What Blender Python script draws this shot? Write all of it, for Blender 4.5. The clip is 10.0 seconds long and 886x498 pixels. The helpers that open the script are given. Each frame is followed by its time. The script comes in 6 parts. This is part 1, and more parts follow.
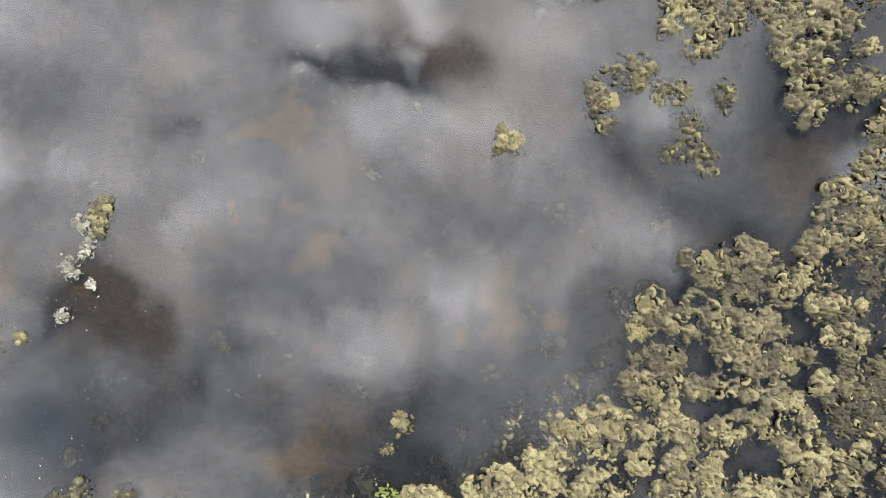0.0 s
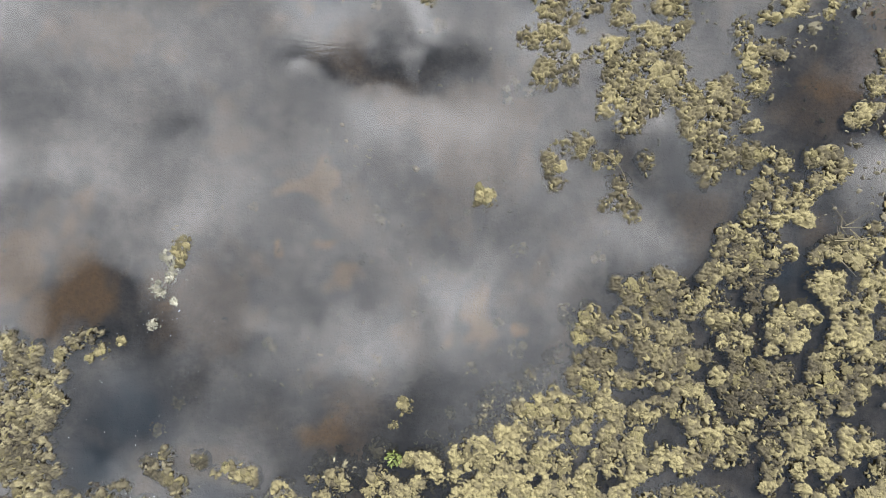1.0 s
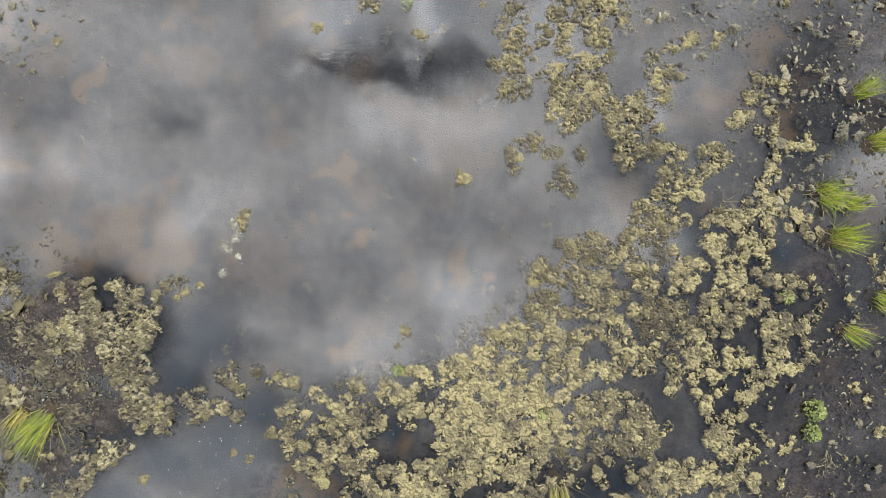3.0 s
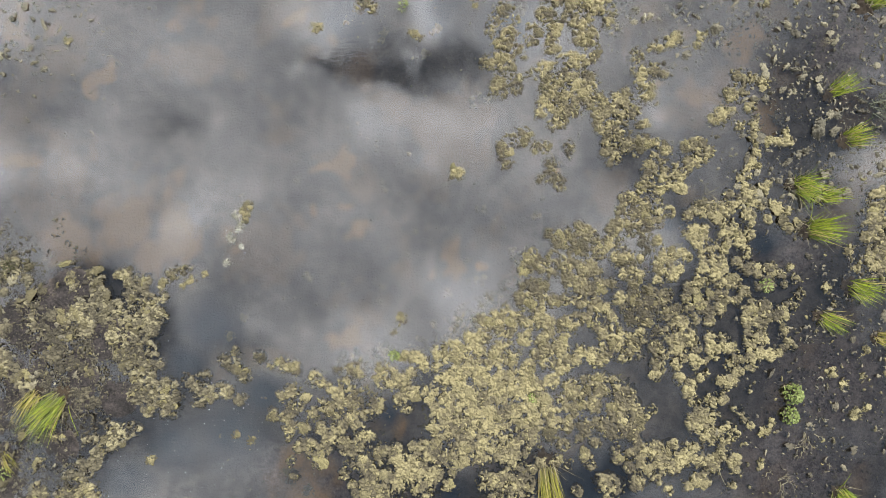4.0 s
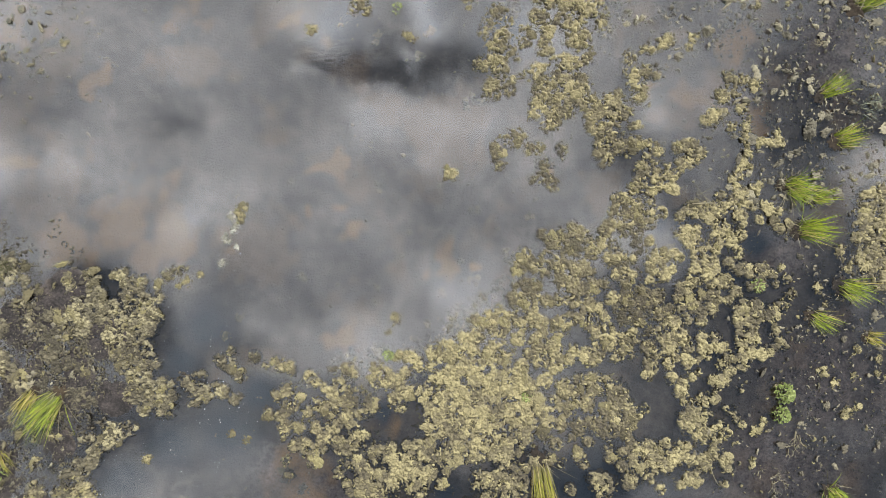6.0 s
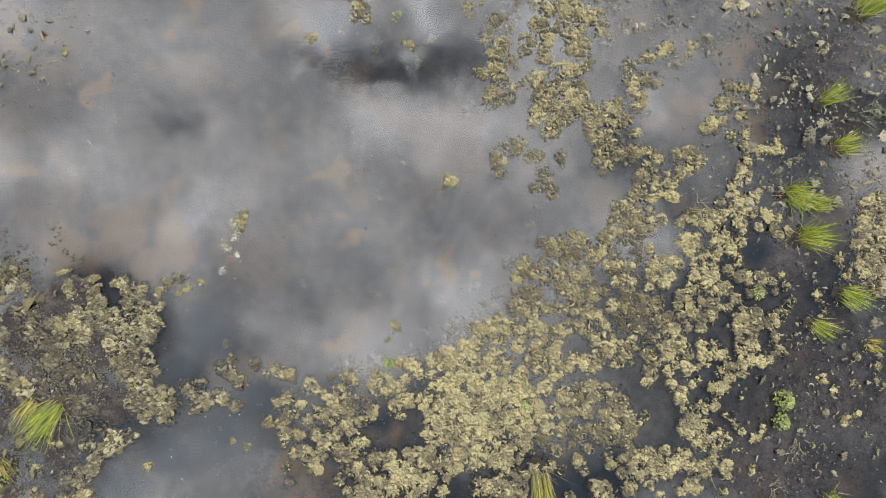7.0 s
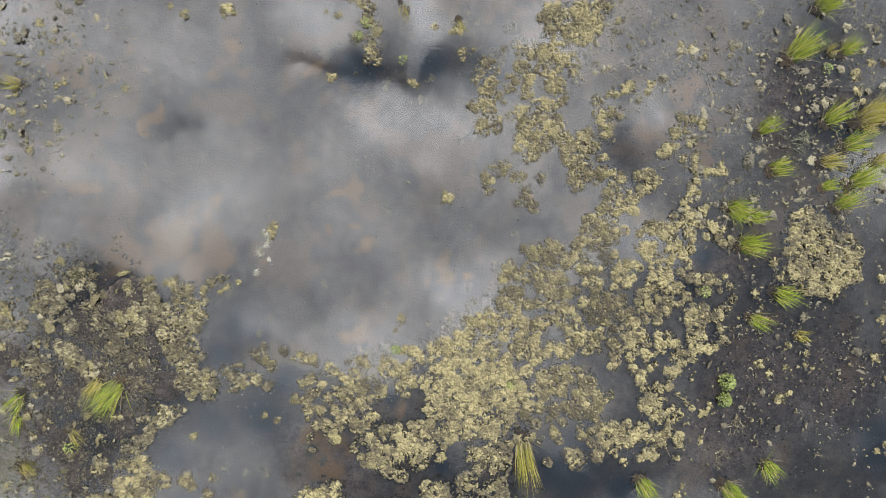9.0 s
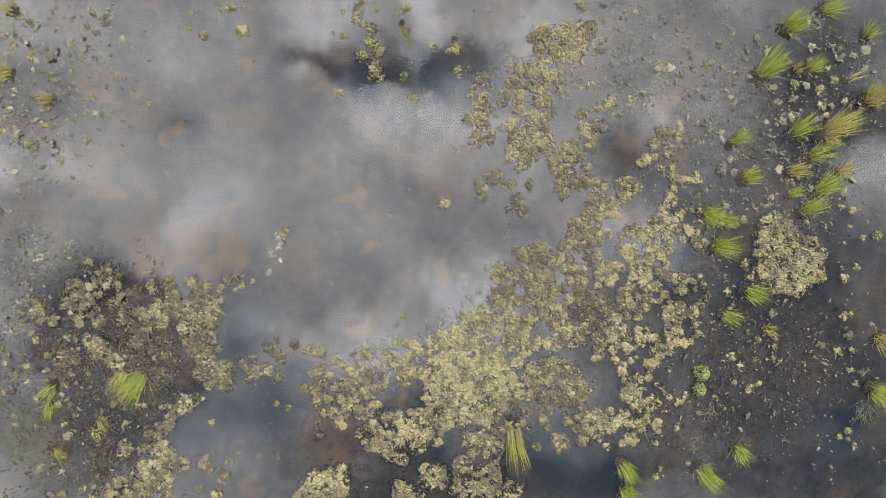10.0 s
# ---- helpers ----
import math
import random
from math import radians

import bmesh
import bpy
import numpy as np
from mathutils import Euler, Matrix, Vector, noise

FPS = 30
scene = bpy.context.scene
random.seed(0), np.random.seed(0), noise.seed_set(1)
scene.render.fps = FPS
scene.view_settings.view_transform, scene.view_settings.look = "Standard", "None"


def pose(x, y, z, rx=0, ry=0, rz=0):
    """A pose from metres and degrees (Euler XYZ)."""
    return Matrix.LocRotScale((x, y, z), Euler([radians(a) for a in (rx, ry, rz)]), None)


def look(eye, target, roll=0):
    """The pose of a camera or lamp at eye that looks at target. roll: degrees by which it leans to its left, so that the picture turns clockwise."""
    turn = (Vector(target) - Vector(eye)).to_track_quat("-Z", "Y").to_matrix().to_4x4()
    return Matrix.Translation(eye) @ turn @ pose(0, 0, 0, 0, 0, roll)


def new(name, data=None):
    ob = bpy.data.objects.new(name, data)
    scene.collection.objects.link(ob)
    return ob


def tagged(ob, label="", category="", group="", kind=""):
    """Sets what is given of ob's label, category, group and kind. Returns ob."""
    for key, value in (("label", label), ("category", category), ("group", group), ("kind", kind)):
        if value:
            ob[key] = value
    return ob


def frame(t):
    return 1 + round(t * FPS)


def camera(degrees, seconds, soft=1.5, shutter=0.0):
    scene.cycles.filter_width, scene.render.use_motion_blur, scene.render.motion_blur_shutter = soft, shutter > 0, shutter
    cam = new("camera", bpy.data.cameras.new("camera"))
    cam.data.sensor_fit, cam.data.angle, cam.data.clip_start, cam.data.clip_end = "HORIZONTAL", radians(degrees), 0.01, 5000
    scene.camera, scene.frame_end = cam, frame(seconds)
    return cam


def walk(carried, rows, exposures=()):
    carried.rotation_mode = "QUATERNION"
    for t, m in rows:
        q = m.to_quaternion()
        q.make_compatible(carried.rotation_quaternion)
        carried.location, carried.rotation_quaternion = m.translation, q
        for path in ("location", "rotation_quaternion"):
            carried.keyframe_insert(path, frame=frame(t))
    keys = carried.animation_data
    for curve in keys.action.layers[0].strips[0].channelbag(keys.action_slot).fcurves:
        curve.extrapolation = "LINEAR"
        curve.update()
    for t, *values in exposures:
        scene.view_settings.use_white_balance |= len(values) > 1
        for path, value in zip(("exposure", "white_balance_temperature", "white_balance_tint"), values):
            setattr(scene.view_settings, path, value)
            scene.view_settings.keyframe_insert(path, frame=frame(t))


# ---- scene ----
cam = camera(72.0, 10.0, soft=0.9)
# A drone that looks straight down and climbs over a flooded marsh: seconds, east, north, height over the water, turn
PATH = [
    (0, -0.433, 0.057, 5.322, -0.07),
    (0.5, -0.443, 0.438, 6.228, 0.17),
    (1, -0.367, 0.374, 7.157, 0.11),
    (1.5, -0.288, 0.241, 8.008, -0.03),
    (2, -0.276, 0.098, 8.738, -0.03),
    (2.5, -0.270, -0.031, 9.356, -0.04),
    (4, -0.156, -0.290, 10.292, -0.05),
    (4.5, -0.105, -0.372, 10.283, -0.05),
    (5, -0.083, -0.388, 10.299, -0.05),
    (5.5, -0.054, -0.351, 10.338, -0.06),
    (7, -0.052, -0.152, 10.388, -0.10),
    (7.5, -0.075, -0.129, 10.433, -0.10),
    (8, -0.079, -0.123, 10.751, -0.07),
    (8.5, -0.068, -0.082, 11.527, -0.03),
    (9, -0.044, -0.039, 12.395, -0.02),
    (9.5, -0.017, -0.020, 13.215, 0.01),
    (10, -0.000, -0.000, 13.489, -0.00),
]
walk(cam, [(t, pose(x, y, z, 0, -0.73, turn)) for t, x, y, z, turn in PATH], exposures=[(0.0, 2.3), (10.0, 2.3)])


# ---- light ----
def link_nodes(tree):
    """Short hands for nodes: make(type, inputs by name or number, settings) and the tree's links."""
    def make(kind, inputs=None, operation="", clamp=None, data_type="", blend_type="", interpolation="", mark=""):
        node = tree.nodes.new(kind)
        if operation:
            node.operation = operation
        if kind == "ShaderNodeMath":
            node.use_clamp = bool(clamp)
        if data_type:
            node.data_type = data_type
        if blend_type:
            node.blend_type = blend_type
        if interpolation:
            node.interpolation_type = interpolation
        if mark:
            node.attribute_name = mark
        for key, value in (inputs or {}).items():
            if isinstance(value, bpy.types.NodeSocket):
                tree.links.new(value, node.inputs[key])
            else:
                node.inputs[key].default_value = value
        return node
    return make


SUN_HIGH, SUN_ROUND = radians(52), radians(25)
world = bpy.data.worlds.new("sky")
scene.world = world
world.use_nodes = True
world.node_tree.nodes.clear()
make = link_nodes(world.node_tree)


def calc(make, op, a, b=0.0, c=0.0, clamp=False):
    return make("ShaderNodeMath", {0: a, 1: b, 2: c}, operation=op, clamp=clamp).outputs[0]


# Broken cloud: a flat layer overhead, in plan (east and north over height), with a few large clouds and gaps
BRIGHT_WEST = [
    (-0.158, 0.232, 0.056, 0.037, 0.2),
    (-0.229, 0.287, 0.028, 0.020, 0.55),
    (-0.575, 0.139, 0.111, 0.074, 0.22),
    (-0.371, 0.102, 0.111, 0.102, 0.24),
    (-0.700, 0.139, 0.042, 0.046, 0.3),
    (-0.658, 0.380, 0.148, 0.083, 0.22),
    (-0.436, 0.352, 0.185, 0.083, 0.12),
    (-0.306, -0.380, 0.065, 0.046, 0.15),
    (-0.510, -0.232, 0.046, 0.065, 0.1),
    (-0.695, -0.380, 0.065, 0.056, 0.15),
    (-0.704, -0.102, 0.056, 0.056, 0.2),
    (-0.287, -0.139, 0.037, 0.028, 0.2),
    (-0.158, 0.389, 0.111, 0.046, 0.3),
]
BRIGHT_EAST = [
    (-0.046, 0.195, 0.148, 0.070, 0.36),
    (-0.026, 0.366, 0.042, 0.051, 0.5),
    (-0.130, -0.139, 0.102, 0.056, 0.3),
    (0.065, -0.083, 0.074, 0.056, 0.3),
    (0.352, 0.014, 0.070, 0.056, 0.36),
    (0.375, 0.218, 0.046, 0.039, 0.2),
    (0.083, -0.148, 0.079, 0.037, 0.16),
    (0.158, -0.269, 0.158, 0.088, 0.28),
    (0.732, 0.111, 0.056, 0.065, 0.3),
    (0.167, 0.352, 0.139, 0.111, 0.25),
    (0.148, 0.204, 0.111, 0.083, 0.18),
    (0.482, 0.278, 0.065, 0.056, 0.06),
]
GAPS = [
    (0.315, 0.165, 0.065, 0.056, -0.32),
    (0.445, 0.111, 0.139, 0.083, -0.18),
    (0.315, 0.287, 0.083, 0.046, -0.15),
    (-0.232, -0.324, 0.120, 0.074, -0.12),
    (0.714, 0.232, 0.065, 0.056, -0.25),
    (-0.213, 0.310, 0.056, 0.030, -0.35),
    (-0.093, 0.295, 0.102, 0.033, -0.5),
    (0.032, 0.308, 0.056, 0.046, -0.4),
    (-0.436, 0.187, 0.039, 0.022, -0.2),
    (-0.575, -0.093, 0.158, 0.074, -0.3),
    (-0.083, -0.264, 0.297, 0.074, -0.25),
    (-0.436, -0.213, 0.139, 0.102, -0.12),
    (0.584, -0.278, 0.420, 0.250, -0.48),
    (-0.565, -0.278, 0.195, 0.148, -0.3),
    (0.565, -0.037, 0.241, 0.158, -0.38),
    (0.176, -0.195, 0.148, 0.065, -0.12),
    (0.630, 0.232, 0.130, 0.148, -0.58),
    (0.677, 0.371, 0.139, 0.074, -0.1),
    (0.009, -0.408, 0.315, 0.102, -0.55),
    (0.167, -0.306, 0.241, 0.111, -0.12),
    (-0.519, -0.093, 0.102, 0.056, -0.3),
    (-0.343, -0.120, 0.083, 0.083, -0.12),
    (-0.556, -0.056, 0.083, 0.065, -0.1),
]
way = make("ShaderNodeTexCoord").outputs["Generated"]
split = make("ShaderNodeSeparateXYZ", {0: way})
high = calc(make, "MAXIMUM", split.outputs[2], 0.08)
flat = make("ShaderNodeCombineXYZ", {0: calc(make, "DIVIDE", split.outputs[0], high), 1: calc(make, "DIVIDE", split.outputs[1], high), 2: 0.0}).outputs[0]
warp = make("ShaderNodeTexNoise", {"Vector": flat, "Scale": 6.0, "Detail": 8.0, "Roughness": 0.62}).outputs["Color"]
warp = make("ShaderNodeVectorMath", {0: warp, 1: (0.5, 0.5, 0.5)}, operation="SUBTRACT").outputs[0]
warp = make("ShaderNodeVectorMath", {0: warp, "Scale": 0.24}, operation="SCALE").outputs[0]
bent = make("ShaderNodeVectorMath", {0: flat, 1: warp}, operation="ADD").outputs[0]
cloud = make("ShaderNodeTexNoise", {"Vector": bent, "Scale": 6.0, "Detail": 9.0, "Roughness": 0.58}).outputs[0]
cloud = calc(make, "MULTIPLY_ADD", cloud, 1.05, -0.08)
for cx, cy, rx, ry, amount in BRIGHT_WEST + BRIGHT_EAST + GAPS:
    off = make("ShaderNodeVectorMath", {0: bent, 1: (cx, cy, 0)}, operation="SUBTRACT").outputs[0]
    off = make("ShaderNodeVectorMath", {0: off, 1: (1 / rx, 1 / ry, 0)}, operation="MULTIPLY").outputs[0]
    far = make("ShaderNodeVectorMath", {0: off}, operation="LENGTH").outputs["Value"]
    soft = make("ShaderNodeMapRange", {"Value": far, 1: 0.05, 2: 1.5, 3: amount, 4: 0.0}, interpolation="SMOOTHSTEP").outputs[0]
    cloud = calc(make, "ADD", cloud, soft)
cover = make("ShaderNodeValToRGB", {0: cloud})
ramp = cover.color_ramp
ramp.elements[0].position, ramp.elements[0].color = 0.0, (0.085, 0.11, 0.145, 1)
ramp.elements[1].position, ramp.elements[1].color = 1.0, (2.17, 2.2, 2.29, 1)
for spot, colour in ((0.3, (0.55, 0.585, 0.635, 1)), (0.6, (1.19, 1.2, 1.235, 1))):
    mid = ramp.elements.new(spot)
    mid.color = colour
sky = make("ShaderNodeTexSky")
sky.sky_type, sky.sun_disc, sky.sun_elevation, sky.sun_rotation = "NISHITA", False, SUN_HIGH, SUN_ROUND
both = make("ShaderNodeMix", {"Factor": 0.93}, data_type="RGBA")
dim = make("ShaderNodeVectorMath", {0: sky.outputs[0], "Scale": 0.1}, operation="SCALE").outputs[0]
world.node_tree.links.new(dim, both.inputs[6])
world.node_tree.links.new(cover.outputs[0], both.inputs[7])
back = make("ShaderNodeBackground", {"Color": both.outputs[2], "Strength": 0.6})
world.node_tree.links.new(back.outputs[0], make("ShaderNodeOutputWorld").inputs[0])

sun = new("sun", bpy.data.lights.new("sun", "SUN"))
sun.data.energy, sun.data.angle, sun.data.color = 2.7, radians(18), (0.985, 0.985, 0.985)
sun_way = Vector((math.sin(SUN_ROUND) * math.cos(SUN_HIGH), math.cos(SUN_ROUND) * math.cos(SUN_HIGH), math.sin(SUN_HIGH)))
sun.matrix_world = look(sun_way * 60, (0, 0, 0))


# ---- materials ----
def material(name):
    m = bpy.data.materials.new(name)
    m.use_nodes = True
    m.node_tree.nodes.clear()
    return m, link_nodes(m.node_tree)


def finish(m, make, shader):
    m.node_tree.links.new(shader, make("ShaderNodeOutputMaterial").inputs[0])
    return m


def ramp_of(make, value, stops):
    node = make("ShaderNodeValToRGB", {0: value})
    node.color_ramp.elements[0].position, node.color_ramp.elements[0].color = stops[0][0], (*stops[0][1], 1)
    node.color_ramp.elements[1].position, node.color_ramp.elements[1].color = stops[-1][0], (*stops[-1][1], 1)
    for spot, colour in stops[1:-1]:
        node.color_ramp.elements.new(spot).color = (*colour, 1)
    return node.outputs[0]


def mix(make, share, a, b, how="MIX"):
    node = make("ShaderNodeMix", data_type="RGBA", blend_type=how)
    for key, value in ((0, share), (6, a), (7, b)):
        if isinstance(value, bpy.types.NodeSocket):
            node.id_data.links.new(value, node.inputs[key])
        else:
            node.inputs[key].default_value = (*value, 1) if isinstance(value, tuple) else value
    return node.outputs[2]


def place(make):
    return make("ShaderNodeNewGeometry").outputs["Position"]


def grain(make, where, scale, detail=4.0, rough=0.6):
    return make("ShaderNodeTexNoise", {"Vector": where, "Scale": scale, "Detail": detail, "Roughness": rough}).outputs[0]


def own(make):
    """A number of its own for each object and each joined piece."""
    a = make("ShaderNodeObjectInfo").outputs["Random"]
    b = make("ShaderNodeNewGeometry").outputs["Random Per Island"]
    return calc(make, "FRACT", calc(make, "ADD", a, b))


def moss_material(name, dark, middle, pale, rough=0.9, sheet=False):
    """Crumpled moss. A sheet takes its tone from its own marks, a single clump from its own number."""
    m, make = material(name)
    where = place(make)
    if sheet:
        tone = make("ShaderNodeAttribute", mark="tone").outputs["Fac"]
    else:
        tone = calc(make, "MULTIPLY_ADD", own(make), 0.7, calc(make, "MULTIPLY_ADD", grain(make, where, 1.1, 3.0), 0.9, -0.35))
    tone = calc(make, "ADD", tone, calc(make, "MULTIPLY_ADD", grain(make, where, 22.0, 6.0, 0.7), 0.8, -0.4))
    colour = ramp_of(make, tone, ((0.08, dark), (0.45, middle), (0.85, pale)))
    specks = make("ShaderNodeMapRange", {"Value": grain(make, where, 95.0, 3.0), 1: 0.36, 2: 0.52})
    colour = mix(make, specks.outputs[0], tuple(c * 0.8 for c in middle), colour)
    folds = make("ShaderNodeTexNoise", {"Vector": where, "Scale": 30.0, "Detail": 3.0, "Roughness": 0.6, "Distortion": 1.2}).outputs[0]
    folds = calc(make, "ABSOLUTE", calc(make, "SUBTRACT", folds, 0.5))
    relief = calc(make, "ADD", calc(make, "MULTIPLY", grain(make, where, 75.0, 5.0, 0.7), 0.5), calc(make, "MULTIPLY", folds, -1.6))
    bump = make("ShaderNodeBump", {"Height": relief, "Strength": 0.45, "Distance": 0.014}).outputs[0]
    skin = make("ShaderNodeBsdfPrincipled", {"Base Color": colour, "Roughness": rough, "Normal": bump, "Specular IOR Level": 0.2})
    return finish(m, make, skin.outputs[0])


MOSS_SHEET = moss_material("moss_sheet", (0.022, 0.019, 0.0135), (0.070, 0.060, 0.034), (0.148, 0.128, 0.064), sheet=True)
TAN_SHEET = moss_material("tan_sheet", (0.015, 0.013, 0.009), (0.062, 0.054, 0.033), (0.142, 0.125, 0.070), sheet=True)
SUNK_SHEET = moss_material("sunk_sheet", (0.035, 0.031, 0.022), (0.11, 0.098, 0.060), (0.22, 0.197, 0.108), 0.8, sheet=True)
PALE_MOSS = moss_material("pale_moss", (0.058, 0.050, 0.026), (0.108, 0.093, 0.048), (0.150, 0.130, 0.066))
OLIVE_MOSS = moss_material("olive_moss", (0.024, 0.021, 0.013), (0.055, 0.047, 0.024), (0.110, 0.096, 0.044))
BROWN_MOSS = moss_material("brown_moss", (0.016, 0.013, 0.009), (0.036, 0.031, 0.020), (0.066, 0.057, 0.030), 0.8)
SUNK_MOSS = moss_material("sunk_moss", (0.045, 0.041, 0.030), (0.115, 0.104, 0.070), (0.21, 0.19, 0.12), 0.8)
SCUM = moss_material("scum", (0.055, 0.052, 0.040), (0.115, 0.110, 0.084), (0.21, 0.20, 0.16))
TAN_MOSS = moss_material("tan_moss", (0.034, 0.031, 0.022), (0.074, 0.066, 0.045), (0.142, 0.127, 0.082), 0.85)
BANK_MOSS = moss_material("bank_moss", (0.024, 0.021, 0.015), (0.058, 0.051, 0.035), (0.115, 0.102, 0.066), 0.85)


def mud_material():
    """Wet silt under water: dark deeps, brown shoals, rust-coloured algae and banks of black-brown mud, as the sheet's own marks tell."""
    m, make = material("mud")
    where = place(make)
    deep = make("ShaderNodeAttribute", mark="deep").outputs["Fac"]
    rust = make("ShaderNodeAttribute", mark="rust").outputs["Fac"]
    bank = make("ShaderNodeAttribute", mark="bank").outputs["Fac"]
    shoal = make("ShaderNodeAttribute", mark="shoal").outputs["Fac"]
    blotch = grain(make, where, 1.1, 5.0, 0.55)
    fleck = grain(make, where, 5.0, 6.0, 0.62)
    fine = grain(make, where, 24.0, 5.0, 0.65)
    both = calc(make, "MULTIPLY_ADD", fine, 0.22, calc(make, "MULTIPLY_ADD", fleck, 0.38, calc(make, "MULTIPLY", blotch, 0.55)))
    silt = ramp_of(make, both, ((0.42, (0.038, 0.037, 0.035)), (0.57, (0.072, 0.067, 0.061)), (0.72, (0.132, 0.117, 0.102))))
    blue = mix(make, grain(make, where, 9.0, 5.0), (0.020, 0.030, 0.044), (0.033, 0.046, 0.064))
    brown = ramp_of(make, calc(make, "MULTIPLY_ADD", fine, 0.55, calc(make, "MULTIPLY", fleck, 0.55)),
                    ((0.40, (0.040, 0.033, 0.031)), (0.54, (0.112, 0.094, 0.087)), (0.72, (0.22, 0.187, 0.168))))
    colour = mix(make, deep, mix(make, shoal, silt, brown), blue)
    ochre = mix(make, fine, (0.11, 0.072, 0.034), (0.31, 0.200, 0.088))
    colour = mix(make, rust, colour, ochre)
    wet = ramp_of(make, calc(make, "MULTIPLY_ADD", fine, 0.6, calc(make, "MULTIPLY", fleck, 0.5)),
                  ((0.42, (0.003, 0.0025, 0.0023)), (0.55, (0.0115, 0.0094, 0.0086)), (0.70, (0.030, 0.0245, 0.0215))))
    colour = mix(make, bank, colour, wet)
    bump = make("ShaderNodeBump", {"Height": calc(make, "ADD", fine, calc(make, "MULTIPLY", fleck, 0.8)), "Strength": 0.8, "Distance": 0.03}).outputs[0]
    gloss = calc(make, "MULTIPLY_ADD", bank, -0.2, 0.85)
    skin = make("ShaderNodeBsdfPrincipled", {"Base Color": colour, "Roughness": gloss, "Normal": bump, "Specular IOR Level": 0.12})
    return finish(m, make, skin.outputs[0])


RIPPLES = [  # where a breath of wind roughens the water
    (-3.38, 3.62, 0.69), (-2.62, 3.12, 0.75), (-1.62, 3.00, 0.62), (-0.44, 4.12, 0.75), (-5.88, 2.50, 0.56), (-7.38, 4.12, 0.75), (0.88, 3.62, 0.50), (-5.50, 1.25, 0.50),
]


def water_material():
    """Calm, slightly murky water: it mirrors the sky and lets the mud show. Faint wind ripples lie in patches."""
    m, make = material("water")
    where = place(make)
    stretched = make("ShaderNodeMapping", {"Vector": where, "Rotation": (0, 0, radians(28)), "Scale": (1.0, 3.2, 1.0)}).outputs[0]
    fine = grain(make, stretched, 6.5, 2.0, 0.5)
    swell = grain(make, where, 1.8, 1.0, 0.2)
    patch = make("ShaderNodeMapRange", {"Value": grain(make, where, 0.33, 2.0), 1: 0.45, 2: 0.75}).outputs[0]
    for cx, cy, r in RIPPLES:
        far = make("ShaderNodeVectorMath", {0: where, 1: (cx, cy, 0)}, operation="DISTANCE").outputs["Value"]
        patch = calc(make, "ADD", patch, make("ShaderNodeMapRange", {"Value": far, 1: 0.0, 2: r, 3: 2.2, 4: 0.0}, interpolation="SMOOTHSTEP").outputs[0])
    wave = calc(make, "MULTIPLY_ADD", calc(make, "MULTIPLY", fine, patch), 0.00045, calc(make, "MULTIPLY", swell, 0.0018))
    far = make("ShaderNodeVectorMath", {0: where, 1: (-0.73, 4.80, 0)}, operation="DISTANCE").outputs["Value"]
    rings = calc(make, "SINE", calc(make, "MULTIPLY_ADD", far, 62.0, calc(make, "MULTIPLY", fine, 3.0)))
    fade = make("ShaderNodeMapRange", {"Value": far, 1: 0.1, 2: 0.9, 3: 0.00010, 4: 0.0}, interpolation="SMOOTHSTEP").outputs[0]
    wave = calc(make, "ADD", wave, calc(make, "MULTIPLY", rings, fade))
    bump = make("ShaderNodeBump", {"Height": wave, "Strength": 1.0, "Distance": 1.0}).outputs[0]
    mirror = make("ShaderNodeBsdfGlossy", {"Color": (1, 1, 1, 1), "Roughness": 0.025, "Normal": bump}).outputs[0]
    clear = make("ShaderNodeBsdfTransparent", {"Color": (0.65, 0.63, 0.61, 1)}).outputs[0]
    edge = make("ShaderNodeFresnel", {"IOR": 1.75, "Normal": bump}).outputs[0]
    both = make("ShaderNodeMixShader", {0: edge, 1: clear, 2: mirror}).outputs[0]
    return finish(m, make, both)


def leaf_material(name, low, high, dead=(0.16, 0.13, 0.06), share=0.0, foot=None):
    """Leaves and blades, each of its own tone. foot: a darker colour towards a blade's root, where the mesh marks how
    far along it a place lies.
    """
    m, make = material(name)
    where = place(make)
    mine = own(make)
    colour = mix(make, mine, low, high)
    colour = mix(make, calc(make, "GREATER_THAN", calc(make, "FRACT", calc(make, "MULTIPLY", mine, 7.3)), 1 - share), colour, dead)
    colour = mix(make, calc(make, "MULTIPLY", grain(make, where, 30.0), 0.5), colour, tuple(c * 0.55 for c in low))
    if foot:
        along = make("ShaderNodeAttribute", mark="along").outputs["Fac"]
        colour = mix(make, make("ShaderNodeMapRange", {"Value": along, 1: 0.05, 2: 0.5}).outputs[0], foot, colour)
    skin = make("ShaderNodeBsdfPrincipled", {"Base Color": colour, "Roughness": 0.6, "Specular IOR Level": 0.2}).outputs[0]
    glow = make("ShaderNodeBsdfTranslucent", {"Color": colour}).outputs[0]
    return finish(m, make, make("ShaderNodeMixShader", {0: 0.3, 1: skin, 2: glow}).outputs[0])


